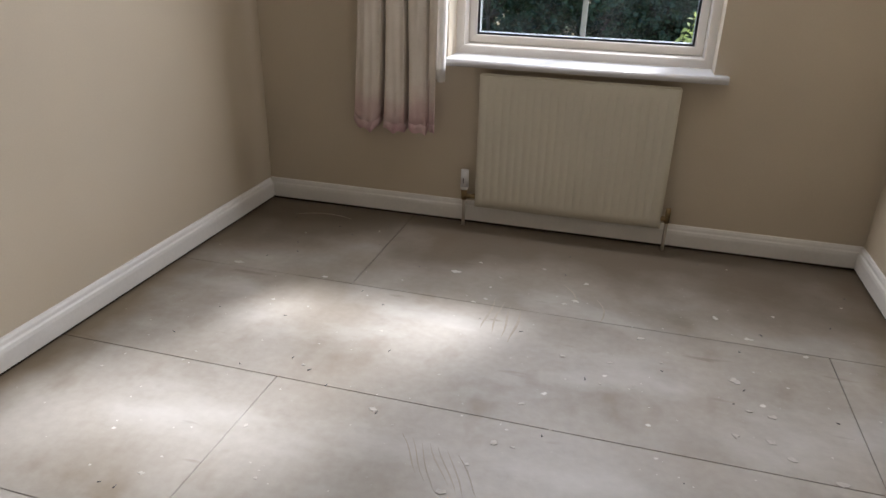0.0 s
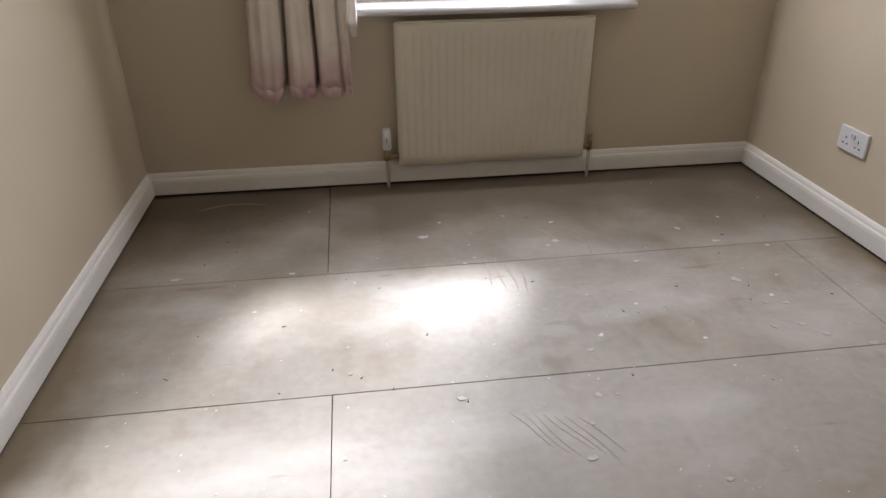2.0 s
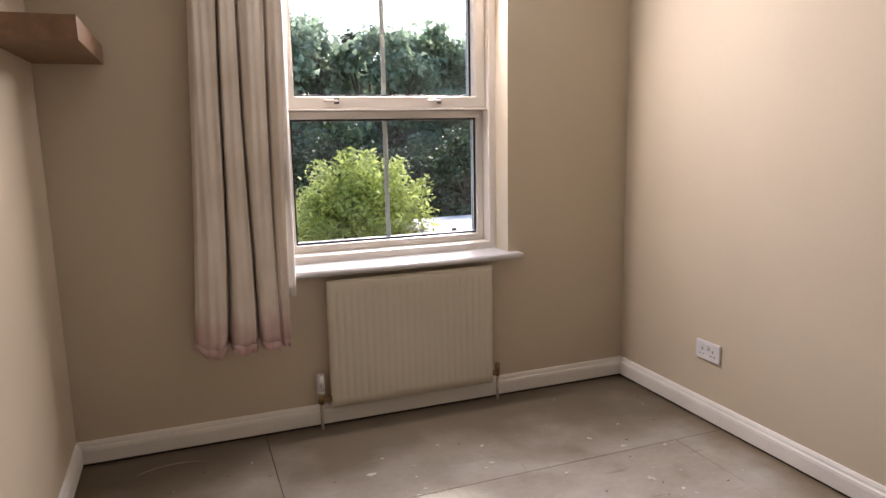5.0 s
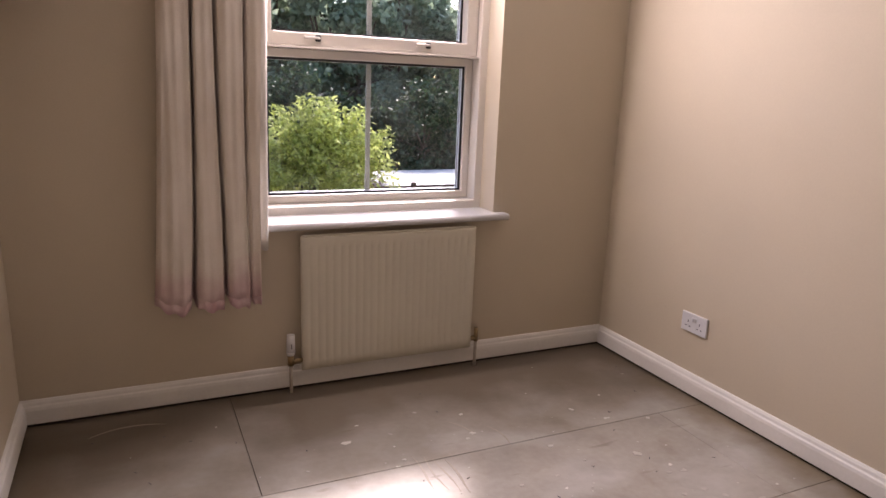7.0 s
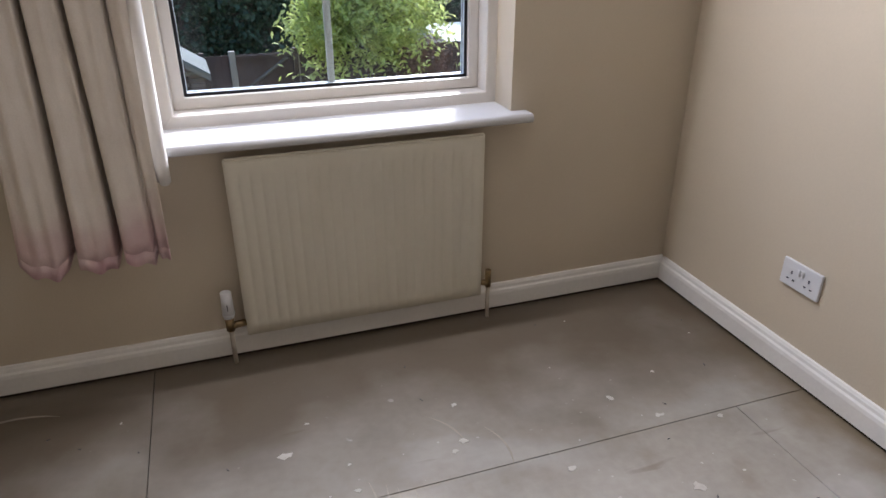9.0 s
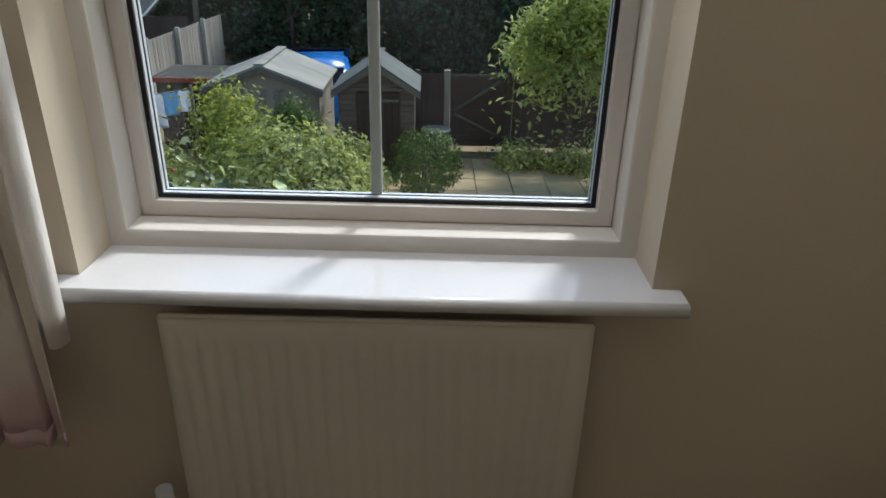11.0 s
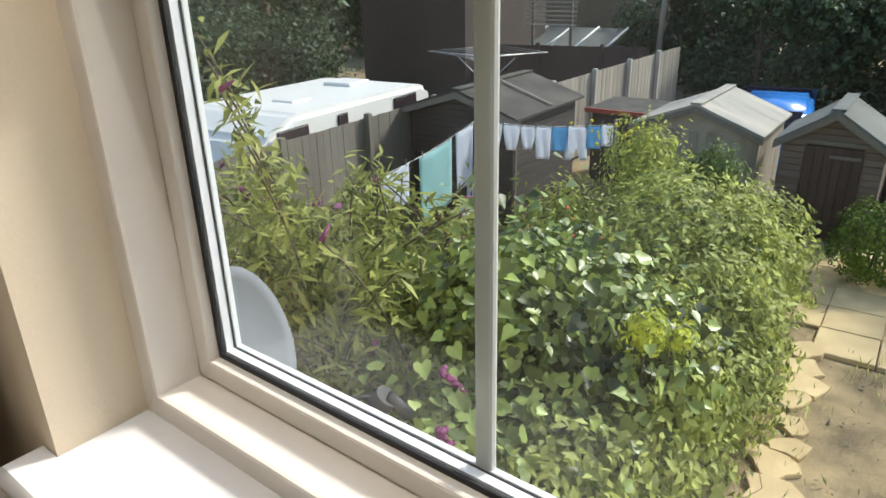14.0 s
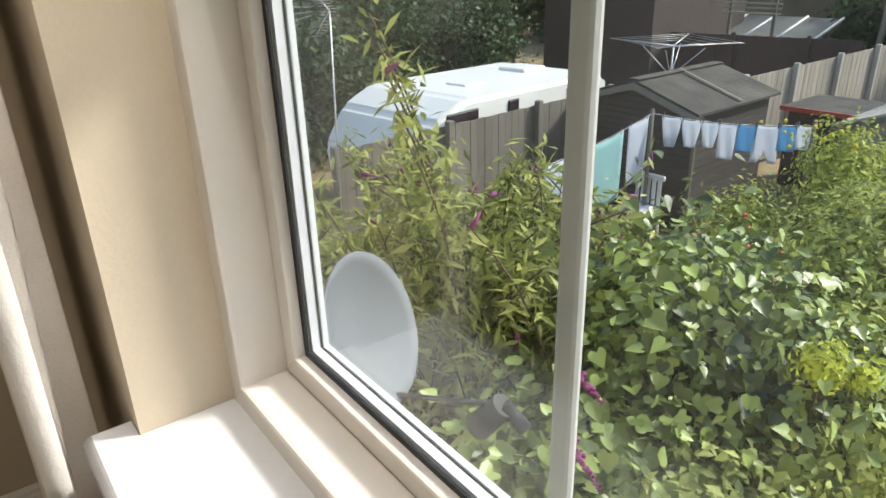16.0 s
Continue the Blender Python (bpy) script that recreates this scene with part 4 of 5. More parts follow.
for a, b in (((-6.119, 7.144, 0.897), (-5.666, 7.128, 0.666)), ((-6.067, 7.142, 0.365), (-5.666, 7.128, 0.666))):
    a, b = Vector(a), Vector(b)
    part("boom", rod(bmesh.new(), a, b, 0.006, 0.006, 6), STEEL, ae)
    for i in range(9):
        c = a.lerp(b, (i + 0.5) / 9)
        part("element", rod(bmesh.new(), c + Vector((0.07, 0.05, 0.004)), c - Vector((0.07, 0.05, -0.004)), 0.0035, 0.0035, 5), STEEL, ae)
for a, b in (((-6.761, 7.166, 0.662), (-6.101, 7.143, 0.686)), ((-6.786, 7.167, 0.568), (-6.072, 7.142, 0.641)), ((-6.812, 7.168, 0.473), (-6.108, 7.144, 0.598))):
    part("director", rod(bmesh.new(), a, b, 0.006, 0.006, 6), STEEL, ae)

# rotary airer in a far garden
ra = thing("rotary_airer", "white rotary clothes airer with thin lines", "clothes airer", (-8.3, 17.6, GROUND))
part("mast", rod(bmesh.new(), (-8.3, 17.6, GROUND - 0.05), (-8.3, 17.6, -0.9), 0.025, 0.02, 8), STEEL, ra)
for k in range(4):
    a = radians(20 + 90 * k)
    e = Vector((-8.3 + 1.5 * math.cos(a), 17.6 + 1.5 * math.sin(a), -0.75))
    part("arm", rod(bmesh.new(), (-8.3, 17.6, -0.86), e, 0.015, 0.012, 6), STEEL, ra)
for r in (0.6, 0.9, 1.2, 1.45):
    bm = bmesh.new()
    for k in range(4):
        p, q = [Vector((-8.3 + r * math.cos(radians(20 + 90 * i)), 17.6 + r * math.sin(radians(20 + 90 * i)), -0.86 + 0.1 * r / 1.5 + 0.02)) for i in (k, k + 1)]
        rod(bm, p, q, 0.005, 0.005, 4)
    part("line", bm, STEEL, ra)

for k in range(4):
    a = radians(20 + 90 * k)
    part("strut", rod(bmesh.new(), (-8.3, 17.6, -1.55), (-8.3 + 0.7 * math.cos(a), 17.6 + 0.7 * math.sin(a), -0.89), 0.012, 0.012, 6), STEEL, ra)

# houses past the far gardens, low and dark under the trees
def far_house(x0, x1, y0, y1, eave, ridge, label, brick=None):
    h = thing("house", label, "house", ((x0 + x1) / 2, y0, GROUND))
    part("wall", box(x0, x1, y0, y1, GROUND - 0.05, eave), brick or BRICKWALL, h)
    ym = (y0 + y1) / 2
    part("roof", prism([(y0 - 0.3, eave - 0.05), (ym, ridge), (y1 + 0.3, eave - 0.05), (y1 + 0.3, eave + 0.02), (ym, ridge + 0.12), (y0 - 0.3, eave + 0.02)], "x", x0 - 0.2, x1 + 0.2), DARK_ROOF, h)
    for i in range(2 if brick else 0):
        c = x0 + (x1 - x0) * (0.3 + 0.4 * i)
        w = part("window", frame_ring(c - 0.5, c + 0.5, eave - 1.6, eave - 0.4, 0.07, y0 - 0.05, y0 - 0.001, 0), WHITE, h)
        part("pane", box(c - 0.44, c + 0.44, y0 - 0.02, y0 - 0.002, eave - 1.54, eave - 0.46), VANDARK, w)


BRICKWALL = mat("dark_brown_brick", (0.07, 0.052, 0.045), 0.9, 0.25, 2, 20, 0.3)
TANWALL = mat("tan_brick", (0.22, 0.165, 0.105), 0.9, 0.2, 2, 20, 0.3)
far_house(-15.0, -10.9, 20.5, 25.5, 1.4, 3.2, "dark brick house half hidden by trees")
far_house(-17.5, -8.0, 29.3, 31.5, 1.6, 3.4, "tan brick house behind the glasshouse", TANWALL)
po = thing("utility_pole", "slim pale wooden pole behind the garden fence", "pole", (-7.0, 26.0, GROUND))
part("shaft", rod(bmesh.new(), (-7.0, 26.0, GROUND - 0.05), (-6.8, 26.0, 3.4), 0.1, 0.075, 10), PALE_WOOD, po)
part("cap", rod(bmesh.new(), (-6.8, 26.0, 3.4), (-6.8, 26.0, 3.45), 0.09, 0.08, 10), GREY_WOOD, po)
# white framed glasshouse, brown fence and slatted stand beyond the fences
GS = Matrix.Translation((-0.65, 0, -0.4))
gl = thing("glasshouse", "glasshouse roof with white frame beyond the fence", "greenhouse", (-9.0, 25.0, GROUND))
part("body", box(-11.0, -8.15, 24.2, 26.0, GROUND, -1.42), FELT, gl)
part("roof_pane", prism([(24.1, -1.02), (26.1, -0.5), (26.1, -0.47), (24.1, -0.99)], "x", -10.5, -7.4), FELT, gl).matrix_basis = GS
for x in (-10.45, -9.5, -8.5, -7.45):
    part("glazing_bar", rod(bmesh.new(), (x, 24.08, -0.97), (x, 26.1, -0.44), 0.035, 0.035, 6), WHITE, gl).matrix_basis = GS
part("glazing_bar", rod(bmesh.new(), (-10.5, 24.08, -0.97), (-7.4, 24.08, -0.97), 0.035, 0.035, 6), WHITE, gl).matrix_basis = GS
fence("tall_brown_fence", (-11.0, 21.4), (-6.0, 22.4), 1.62, BROWN_WOOD, 0.14, "tall dark brown fence across the far garden")
pg = thing("slatted_stand", "weathered slatted timber stand beyond the brown fence", "pergola", (-9.2, 22.8, GROUND))
for x in (-9.9, -8.6):
    part("post", box(x - 0.04, x + 0.04, 22.76, 22.84, GROUND - 0.05, 0.5, 0.006), GREY_WOOD, pg)
for i in range(8):
    part("slat", box(-10.1, -8.4, 22.72, 22.755, -0.55 + i * 0.13, -0.5 + i * 0.13, 0.006), PALE_WOOD, pg)


def garden_chair():
    c = thing("garden_chair", "white plastic garden chair beside the dark shed", "chair", (-4.45, 11.15, GROUND))
    x, y = -4.45, 11.15
    part("seat", box(x - 0.24, x + 0.24, y - 0.24, y + 0.22, GROUND + 0.42, GROUND + 0.46, 0.015, seg=2), PLASTIC, c)
    for i in range(5):
        part("back_slat", box(x - 0.22 + i * 0.09, x - 0.16 + i * 0.09, y + 0.21, y + 0.235, GROUND + 0.47, GROUND + 0.86, 0.008), PLASTIC, c)
    part("back_rail", box(x - 0.25, x + 0.25, y + 0.2, y + 0.245, GROUND + 0.84, GROUND + 0.92, 0.015), PLASTIC, c)
    for sx in (-0.2, 0.2):
        for sy in (-0.2, 0.18):
            part("leg", rod(bmesh.new(), (x + sx * 1.15, y + sy * 1.15, GROUND - 0.03), (x + sx, y + sy, GROUND + 0.43), 0.02, 0.025, 8), PLASTIC, c)


garden_chair()
bn = thing("garden_bucket", "dark green plastic bucket beside the shed", "bucket", (0.85, 14.6, GROUND))
bm = rod(bmesh.new(), (0.85, 14.6, GROUND - 0.02), (0.85, 14.6, GROUND + 0.55), 0.2, 0.26, 18)
part("bucket_body", bm, GASKET, bn)
part("rim", rod(bmesh.new(), (0.85, 14.6, GROUND + 0.55), (0.85, 14.6, GROUND + 0.58), 0.275, 0.275, 18), STEEL, bn)


# ---- plants ----
def shrub(name, label, category, blobs, count, size, material, at, stems=6, kind="", droop=0.3, ragged=0.35, inside=0.35, stem_r=0.018, loose=0.08):
    """A plant: bare stems from the ground and a crown of many leaves."""
    s = thing(name, label, category, at, kind=kind)
    bm = bmesh.new()
    for i in range(stems):
        b = blobs[i % len(blobs)]
        e = Vector(b[:3]) + Vector((RNG.uniform(-0.5, 0.5) * b[3], RNG.uniform(-0.5, 0.5) * b[4], RNG.uniform(0, 0.5) * b[5]))
        s0 = Vector((at[0] * 0.6 + e.x * 0.4, at[1] * 0.6 + e.y * 0.4, GROUND - 0.05))
        m = s0.lerp(e, 0.5) + Vector((RNG.uniform(-0.1, 0.1), RNG.uniform(-0.1, 0.1), 0))
        rod(bm, s0, m, stem_r, stem_r * 0.75, 6), rod(bm, m, e, stem_r * 0.75, stem_r * 0.3, 6)
    part("stem", bm, BARK, s)
    P, Q = keep_above(*cloud(blobs, count, ragged, inside, loose))
    leaves = round_leaf_mesh("leaves", P, Q, size[0]) if material is IVY else leaf_mesh("leaves", P, Q, size[0], size[1], droop=droop)
    part("leaves", leaves, material, s)
    return s


def tree(name, label, at, height, blobs, count, size, material, trunk=0.12, loose=0.15):
    t = thing(name, label, "tree", (at[0], at[1], GROUND))
    bm = rod(bmesh.new(), (at[0], at[1], GROUND - 0.1), (at[0] + 0.05, at[1], GROUND + height * 0.45), trunk, trunk * 0.7, 9)
    limbs(bm, (at[0] + 0.05, at[1], GROUND + height * 0.43), [Vector(b[:3]) + Vector((0, 0, b[5] * 0.3)) for b in blobs], trunk * 0.5)
    part("trunk", bm, BARK, t)
    P, Q = keep_above(*cloud(blobs, count, 0.5, 0.6, loose))
    part("crown", leaf_mesh("crown", P, Q, size[0], size[1], droop=0.5), material, t)


# the ivy hedge along the boundary, in overlapping mounds
blobs = []
for i in range(13):
    y = 5.0 + i * 0.56
    blobs.append((-0.95 + 0.2 * math.sin(i * 1.9) + 0.02 * i, y, -2.05 + 0.12 * math.sin(i * 2.7), 0.85 + 0.1 * math.sin(i), 0.62, 0.62 + 0.12 * math.sin(i * 1.3)))
shrub("ivy_hedge", "thick green hedge overgrown with large-leaved ivy", "hedge", [(b[0] - 0.32, b[1], b[2], b[3] * 0.78, b[4], b[5]) for b in blobs[:6]] + [(-1.35, 6.9, -1.45, 0.75, 0.7, 0.85), (-0.75, 7.3, -1.6, 0.7, 0.75, 0.75), (-1.6, 7.9, -1.55, 0.8, 0.7, 0.7), (-1.0, 6.2, -1.85, 0.6, 0.6, 0.6)],
      25000, (0.098, 0.08), IVY, (-0.9, 6.6, GROUND), 12, inside=0.45, ragged=0.6, loose=0.12)
shrub("leafy_hedge", "dense pale green hedge in front of the sheds", "hedge", blobs[6:] + [(-0.5 + 0.1 * math.sin(i * 2.1), 5.3 + 0.5 * i, -2.0 + 0.1 * math.sin(i * 1.7) + 0.05 * i, 0.56, 0.5, 0.55) for i in range(6)] + [(-1.15, 10.2, -1.5, 0.8, 1.0, 0.55), (-0.55, 9.6, -1.75, 0.65, 1.2, 0.6), (-0.12, 7.5, -2.3, 0.42, 0.7, 0.4), (-0.1, 8.4, -2.2, 0.45, 0.7, 0.5), (-0.1, 9.2, -2.25, 0.42, 0.6, 0.45), (-0.15, 6.5, -2.35, 0.4, 0.6, 0.35), (-0.1, 5.6, -2.35, 0.45, 0.5, 0.3)], 52000, (0.1, 0.048), HEDGE, (-0.9, 10.0, GROUND), 10, ragged=0.7, loose=0.035, droop=1.3)
shrub("yellow_green_shrub", "tall airy yellow-green shrub by the sheds", "shrub", [(-2.1, 11.8, -1.35, 0.55, 0.5, 0.7), (-1.7, 11.2, -1.7, 0.6, 0.6, 0.6), (-2.7, 10.8, -1.9, 0.6, 0.7, 0.5)], 9000, (0.09, 0.035), LIME, (-2.0, 11.3, GROUND), 9, ragged=0.6, inside=0.7)
shrub("dark_green_bush", "small dark green bush against the pale shed", "bush", [(-1.25, 11.9, -1.35, 0.36, 0.3, 0.38), (-1.35, 11.8, -1.8, 0.45, 0.35, 0.45)], 3600, (0.07, 0.035), BOX, (-1.3, 12.0, GROUND), 5, ragged=0.3, loose=0.04)
shrub("round_bush", "clipped round green bush on the paving", "bush", [(0.66, 12.75, GROUND + 0.5, 0.6, 0.56, 0.58)], 7000, (0.05, 0.03), BOX, (0.66, 12.75, GROUND), 5, ragged=0.12, inside=0.2, loose=0.02)
shrub("green_bush", "loose bright green bush before the fence", "bush", [(3.85, 12.6, -2.0, 0.6, 0.6, 0.6), (4.35, 12.2, -2.1, 0.6, 0.6, 0.5)], 5000, (0.09, 0.05), LIME, (3.8, 12.4, GROUND), 6)
shrub("red_brown_shrub", "twiggy red-brown shrub by the fence", "shrub", [(4.7, 14.5, -1.5, 0.6, 0.4, 0.7)], 2500, (0.06, 0.03), mat("red_brown_leaf", (0.12, 0.05, 0.035), 0.6, 0.3, 2, 12, 0, tint=(0.25, 0.13, 0.08), island=0.4), (4.7, 14.5, GROUND), 14, ragged=0.6)
shrub("low_plant", "low green plants at the foot of the fence", "plant", [(2.4, 14.2, -2.5, 0.5, 0.4, 0.3), (3.2, 14.0, -2.5, 0.4, 0.4, 0.25)], 2500, (0.09, 0.05), HEDGE, (2.8, 14.1, GROUND), 5)

# buddleia: long arching stems with narrow leaves, right outside the window
def buddleia():
    s = thing("buddleia", "tall arching buddleia with narrow leaves and purple spikes", "shrub", (-2.1, 6.0, GROUND))
    bm, P, Q, fl = bmesh.new(), [], [], bmesh.new()
    for i in range(165):
        x0, y0 = -2.85 + RNG.normal() * 0.65, 6.3 + RNG.normal() * 0.65
        tall = RNG.uniform(1.4, 2.45)
        ex, ey = x0 + RNG.normal() * 0.55 - 0.1, y0 + RNG.normal() * 0.6
        if i < 5:
            x0, y0, tall = -2.2, 6.0, 3.0 + 0.14 * i
            ex, ey = -1.95 - 0.17 * i, 5.35 + 0.07 * i
        pts = []
        for k in range(9):
            u = k / 8
            pts.append(Vector((x0 + (ex - x0) * u * u, y0 + (ey - y0) * u * u, GROUND - 0.05 + tall * (u + 0.12 * math.sin(math.pi * u)))))
        for p, q in zip(pts, pts[1:]):
            rod(bm, p, q, 0.008, 0.006, 4)
        for p, q in zip(pts[2:], pts[3:]):
            for _ in range(13):
                c = p.lerp(q, RNG.random()) + Vector(RNG.normal(size=3) * 0.075)
                P.append(c)
                v = RNG.normal(size=3) * 0.6 + np.array([0, 0, 1.0])
                Q.append(v / np.linalg.norm(v))
        if i % 5 == 2:
            rod(fl, pts[-1], pts[-1] + Vector((RNG.uniform(-0.12, 0.12), RNG.uniform(-0.12, 0.12), RNG.uniform(-0.08, 0.1))), 0.022, 0.006, 6)
    # long drooping spikes nearer the house
    for p, q in (((-0.96, 5.66, -0.82), (-0.8, 5.66, -0.9)), ((-0.75, 5.36, -0.93), (-0.56, 5.35, -1.09)), ((-3.09, 6.44, -0.66), (-3.2, 6.46, -0.74)), ((-2.87, 6.63, -0.48), (-2.8, 6.62, -0.57))):
        p, q = Vector(p), Vector(q)
        rod(bm, (p.x, p.y, GROUND - 0.05), p + Vector((0, 0, 0.03)), 0.006, 0.004, 4)
        for k in range(26):
            c = p.lerp(q, k / 25)
            w = 0.024 * (1.1 - 0.75 * k / 25)
            bmesh.ops.create_icosphere(fl, subdivisions=1, radius=w * RNG.uniform(0.6, 1.0), matrix=Matrix.Translation(c + Vector(RNG.normal(size=3) * w * 0.5)))
    part("stem", bm, BARK, s)
    part("leaves", leaf_mesh("leaves", np.array(P), np.array(Q), 0.17, 0.042, 0.2, 1.2), BUDD, s)
    part("flower_spike", fl, PURPLE, s, "purple flower spikes")


buddleia()
shrub("undergrowth", "mixed green undergrowth below the window", "plant", [(-1.6, 4.9, -2.15, 0.9, 0.7, 0.45), (-0.3, 5.1, -2.25, 0.7, 0.5, 0.4), (-2.8, 5.2, -2.1, 0.8, 0.8, 0.5), (-3.6, 6.8, -2.1, 0.9, 1.2, 0.5), (-2.9, 8.4, -2.2, 0.9, 0.9, 0.45)], 14000, (0.1, 0.05), BUDD, (-1.8, 5.6, GROUND), 10, kind="")
shrub("yellow_flowering_plant", "green plant with a yellow flowering top", "plant", [(-0.32, 7.0, -1.02, 0.15, 0.17, 0.14), (-0.17, 7.2, -1.13, 0.1, 0.13, 0.1)], 520, (0.06, 0.03), mat("yellow_leaf", (0.45, 0.52, 0.05), 0.7, 0.2, 3, 14, 0, tint=(0.68, 0.7, 0.08), island=0.4, through_leaf=0.4), (-0.15, 7.0, GROUND), 4, loose=0.03)

# small red and yellow blooms between the hedge and the washing line
for name, material, label, n, cx, cy, cz in (("red_flowers", RED, "small red blooms among the shrubs", 16, -1.95, 8.9, -1.32), ("yellow_flowers", YELLOW, "small yellow blooms on the shrub by the shed", 18, -2.35, 11.6, -0.85)):
    bm = bmesh.new()
    for i in range(n):
        bmesh.ops.create_icosphere(bm, subdivisions=1, radius=RNG.uniform(0.018, 0.035), matrix=Matrix.Translation((cx + RNG.normal() * 0.25, cy + RNG.normal() * 0.3, cz + RNG.normal() * 0.09)))
    solid(name, bm, material, label, "flowers", "stuff")

# bare dry twigs at the foot of the hedge
bm = bmesh.new()
for i in range(70):
    a = Vector((RNG.uniform(-0.5, 0.35), RNG.uniform(5.6, 7.6), GROUND - 0.02))
    m = a + Vector((RNG.normal() * 0.12, RNG.normal() * 0.12, RNG.uniform(0.2, 0.45)))
    rod(bm, a, m, 0.006, 0.004, 4), rod(bm, m, m + Vector((RNG.normal() * 0.15, RNG.normal() * 0.15, RNG.uniform(0.1, 0.4))), 0.004, 0.0015, 4)
solid("dry_twigs", bm, TWIG, "tangle of dry bare twigs under the hedge", "twigs", "stuff")

# the bright tree by the gate and the woods behind
def acer():
    """An airy tree: arching branches with layered sprays of hanging leaves."""
    t = thing("acer_tree", "airy bright yellow-green tree in front of the fence", "tree", (2.75, 14.6, GROUND))
    bm = rod(bmesh.new(), (2.75, 14.6, GROUND - 0.1), (2.85, 14.5, -1.75), 0.05, 0.042, 9)
    fork, P, Q = Vector((2.85, 14.5, -1.75)), [], []
    rod(bm, fork, fork + Vector((0.15, -0.05, 0.7)), 0.042, 0.028, 8), rod(bm, fork, fork + Vector((-0.2, 0.05, 0.55)), 0.034, 0.022, 8)
    for i in range(82):
        a, h = i * 2.4, ((i * 29) % 82) / 82
        reach = (1.15 + 1.1 * h * (1 - h) * 1.6 - 0.75 * h * h) * RNG.uniform(0.4, 1.12)
        end = Vector((3.05 + reach * math.cos(a), 14.4 + 0.62 * reach * math.sin(a), -1.05 + 1.5 * h + RNG.normal() * 0.08))
        s0 = fork + (Vector((0.15, -0.05, 0.7)) if i % 2 else Vector((-0.2, 0.05, 0.55))) * RNG.uniform(0.35, 1)
        mid = s0.lerp(end, 0.55) + Vector((0, 0, 0.3))
        pts = [s0.lerp(mid, k / 6).lerp(mid.lerp(end, k / 6), k / 6) for k in range(7)]
        for k, (p, q) in enumerate(zip(pts, pts[1:])):
            rod(bm, p, q, 0.011 - 0.0014 * k, 0.0096 - 0.0014 * k, 5)
        for k in range(6):
            c = pts[2].lerp(pts[4], k / 2) if k < 3 else pts[4].lerp(pts[6], (k - 2) / 3)
            n = 27 if k > 2 else 15
            off = RNG.normal(size=(n, 3)) * np.array([0.15, 0.15, 0.04])
            off[:, 2] -= 0.6 * (off[:, 0] ** 2 + off[:, 1] ** 2) / 0.13
            P.append(np.array(c) + off)
            v = RNG.normal(size=(n, 3)) * 0.5 + np.array([0, -0.25, 0.9])
            Q.append(v / np.linalg.norm(v, axis=1, keepdims=True))
    part("trunk", bm, BARK, t)
    part("crown", leaf_mesh("crown", np.concatenate(P), np.concatenate(Q), 0.145, 0.056, 0.2, 1.0), ACER, t)
    t.matrix_basis = Matrix.Translation((0.45, 0, 0)) @ t.matrix_basis @ Matrix.Diagonal((1.1, 1.1, 1.13, 1))


acer()


def crown(x, y, low, high, wide, n):
    """Uneven clumps filling a crown between two heights, widest at its middle."""
    out = []
    for k in range(n):
        u = (k + RNG.random()) / n
        w = wide * math.sin(math.pi * (0.16 + 0.74 * u))
        a = RNG.uniform(0, 6.28)
        r = RNG.uniform(0.55, 0.95) * (1.15 - 0.35 * u)
        out.append((x + w * 0.8 * math.cos(a), y + w * 0.5 * math.sin(a), GROUND + low + (high - low) * u, r * 1.15, r, r * 0.85))
    return out


for i in range(34):
    x = -34 + i * 2.05 + RNG.uniform(-0.5, 0.5)
    y = 31 + 4 * (i % 2) + RNG.uniform(-1, 1) - 0.006 * (x + 4) ** 2 + (4.5 if -18 < x < -3 else 0)
    h = RNG.uniform(8.0, 9.4) if x > -2 else RNG.uniform(8.5, 10.5)
    tree("woodland_tree", "tall green tree in the wood behind the gardens", (x, y), h, crown(x, y, 0.5, h - 0.6, 2.3, 17), 6200, (0.38, 0.25), DARKLEAF if i % 5 == 1 or x < -9 else HAZYLEAF, 0.2)
for i in range(11):
    x, y = 2.0 + i * 1.25, 29.5 + RNG.uniform(-1, 2.5)
    h = RNG.uniform(7.6, 9.2)
    tree("woodland_tree", "tall green tree in the wood behind the gardens", (x, y), h, crown(x, y, 0.6, h - 0.6, 2.0, 15), 5600, (0.36, 0.24), HAZYLEAF, 0.18)
for i in range(7):
    x, y = -21 + i * 1.05, 8.0 + i * 1.3 + RNG.uniform(-0.6, 0.6)
    tree("boundary_tree", "tall dark tree behind the caravan", (x, y), 7.0, crown(x, y, 0.1, 6.6, 1.9, 15), 5200, (0.27, 0.17), DARKLEAF, 0.16)
for i in range(8):
    x, y = -11.3 - 0.25 * i, 7.0 + 1.25 * i
    tree("boundary_hedge_tree", "dense dark hedge tree behind the caravan", (x, y), 3.0, crown(x, y, 0.1, 2.9 + 0.4 * math.sin(i * 1.7), 1.3, 11), 4200, (0.15, 0.1), DARKLEAF, 0.08)
for i in range(3, 16):
    x = -13 + i * 1.9
    y = 23.5 + RNG.uniform(-0.8, 0.8) + (3.5 if x < -3.5 else 0)
    tree("hedgerow_tree", "dark leafy hedge tree behind the sheds", (x, y), 3.4, crown(x, y, 0.2, 3.5 + 0.5 * math.sin(i * 2.1), 1.5, 11), 3600, (0.2, 0.13), DARKLEAF, 0.09)

# ---- paving and floor sheets, piece by piece ----
pv = thing("patio_pavement", "buff stone paving slabs with mossy joints", "paving", (0.9, 12.3, GROUND), kind="structure")
me = mesh_of(box(-0.296, 0.296, -0.296, 0.296, -0.06, 0.0, 0.01), "slab")
me.materials.append(STONE)
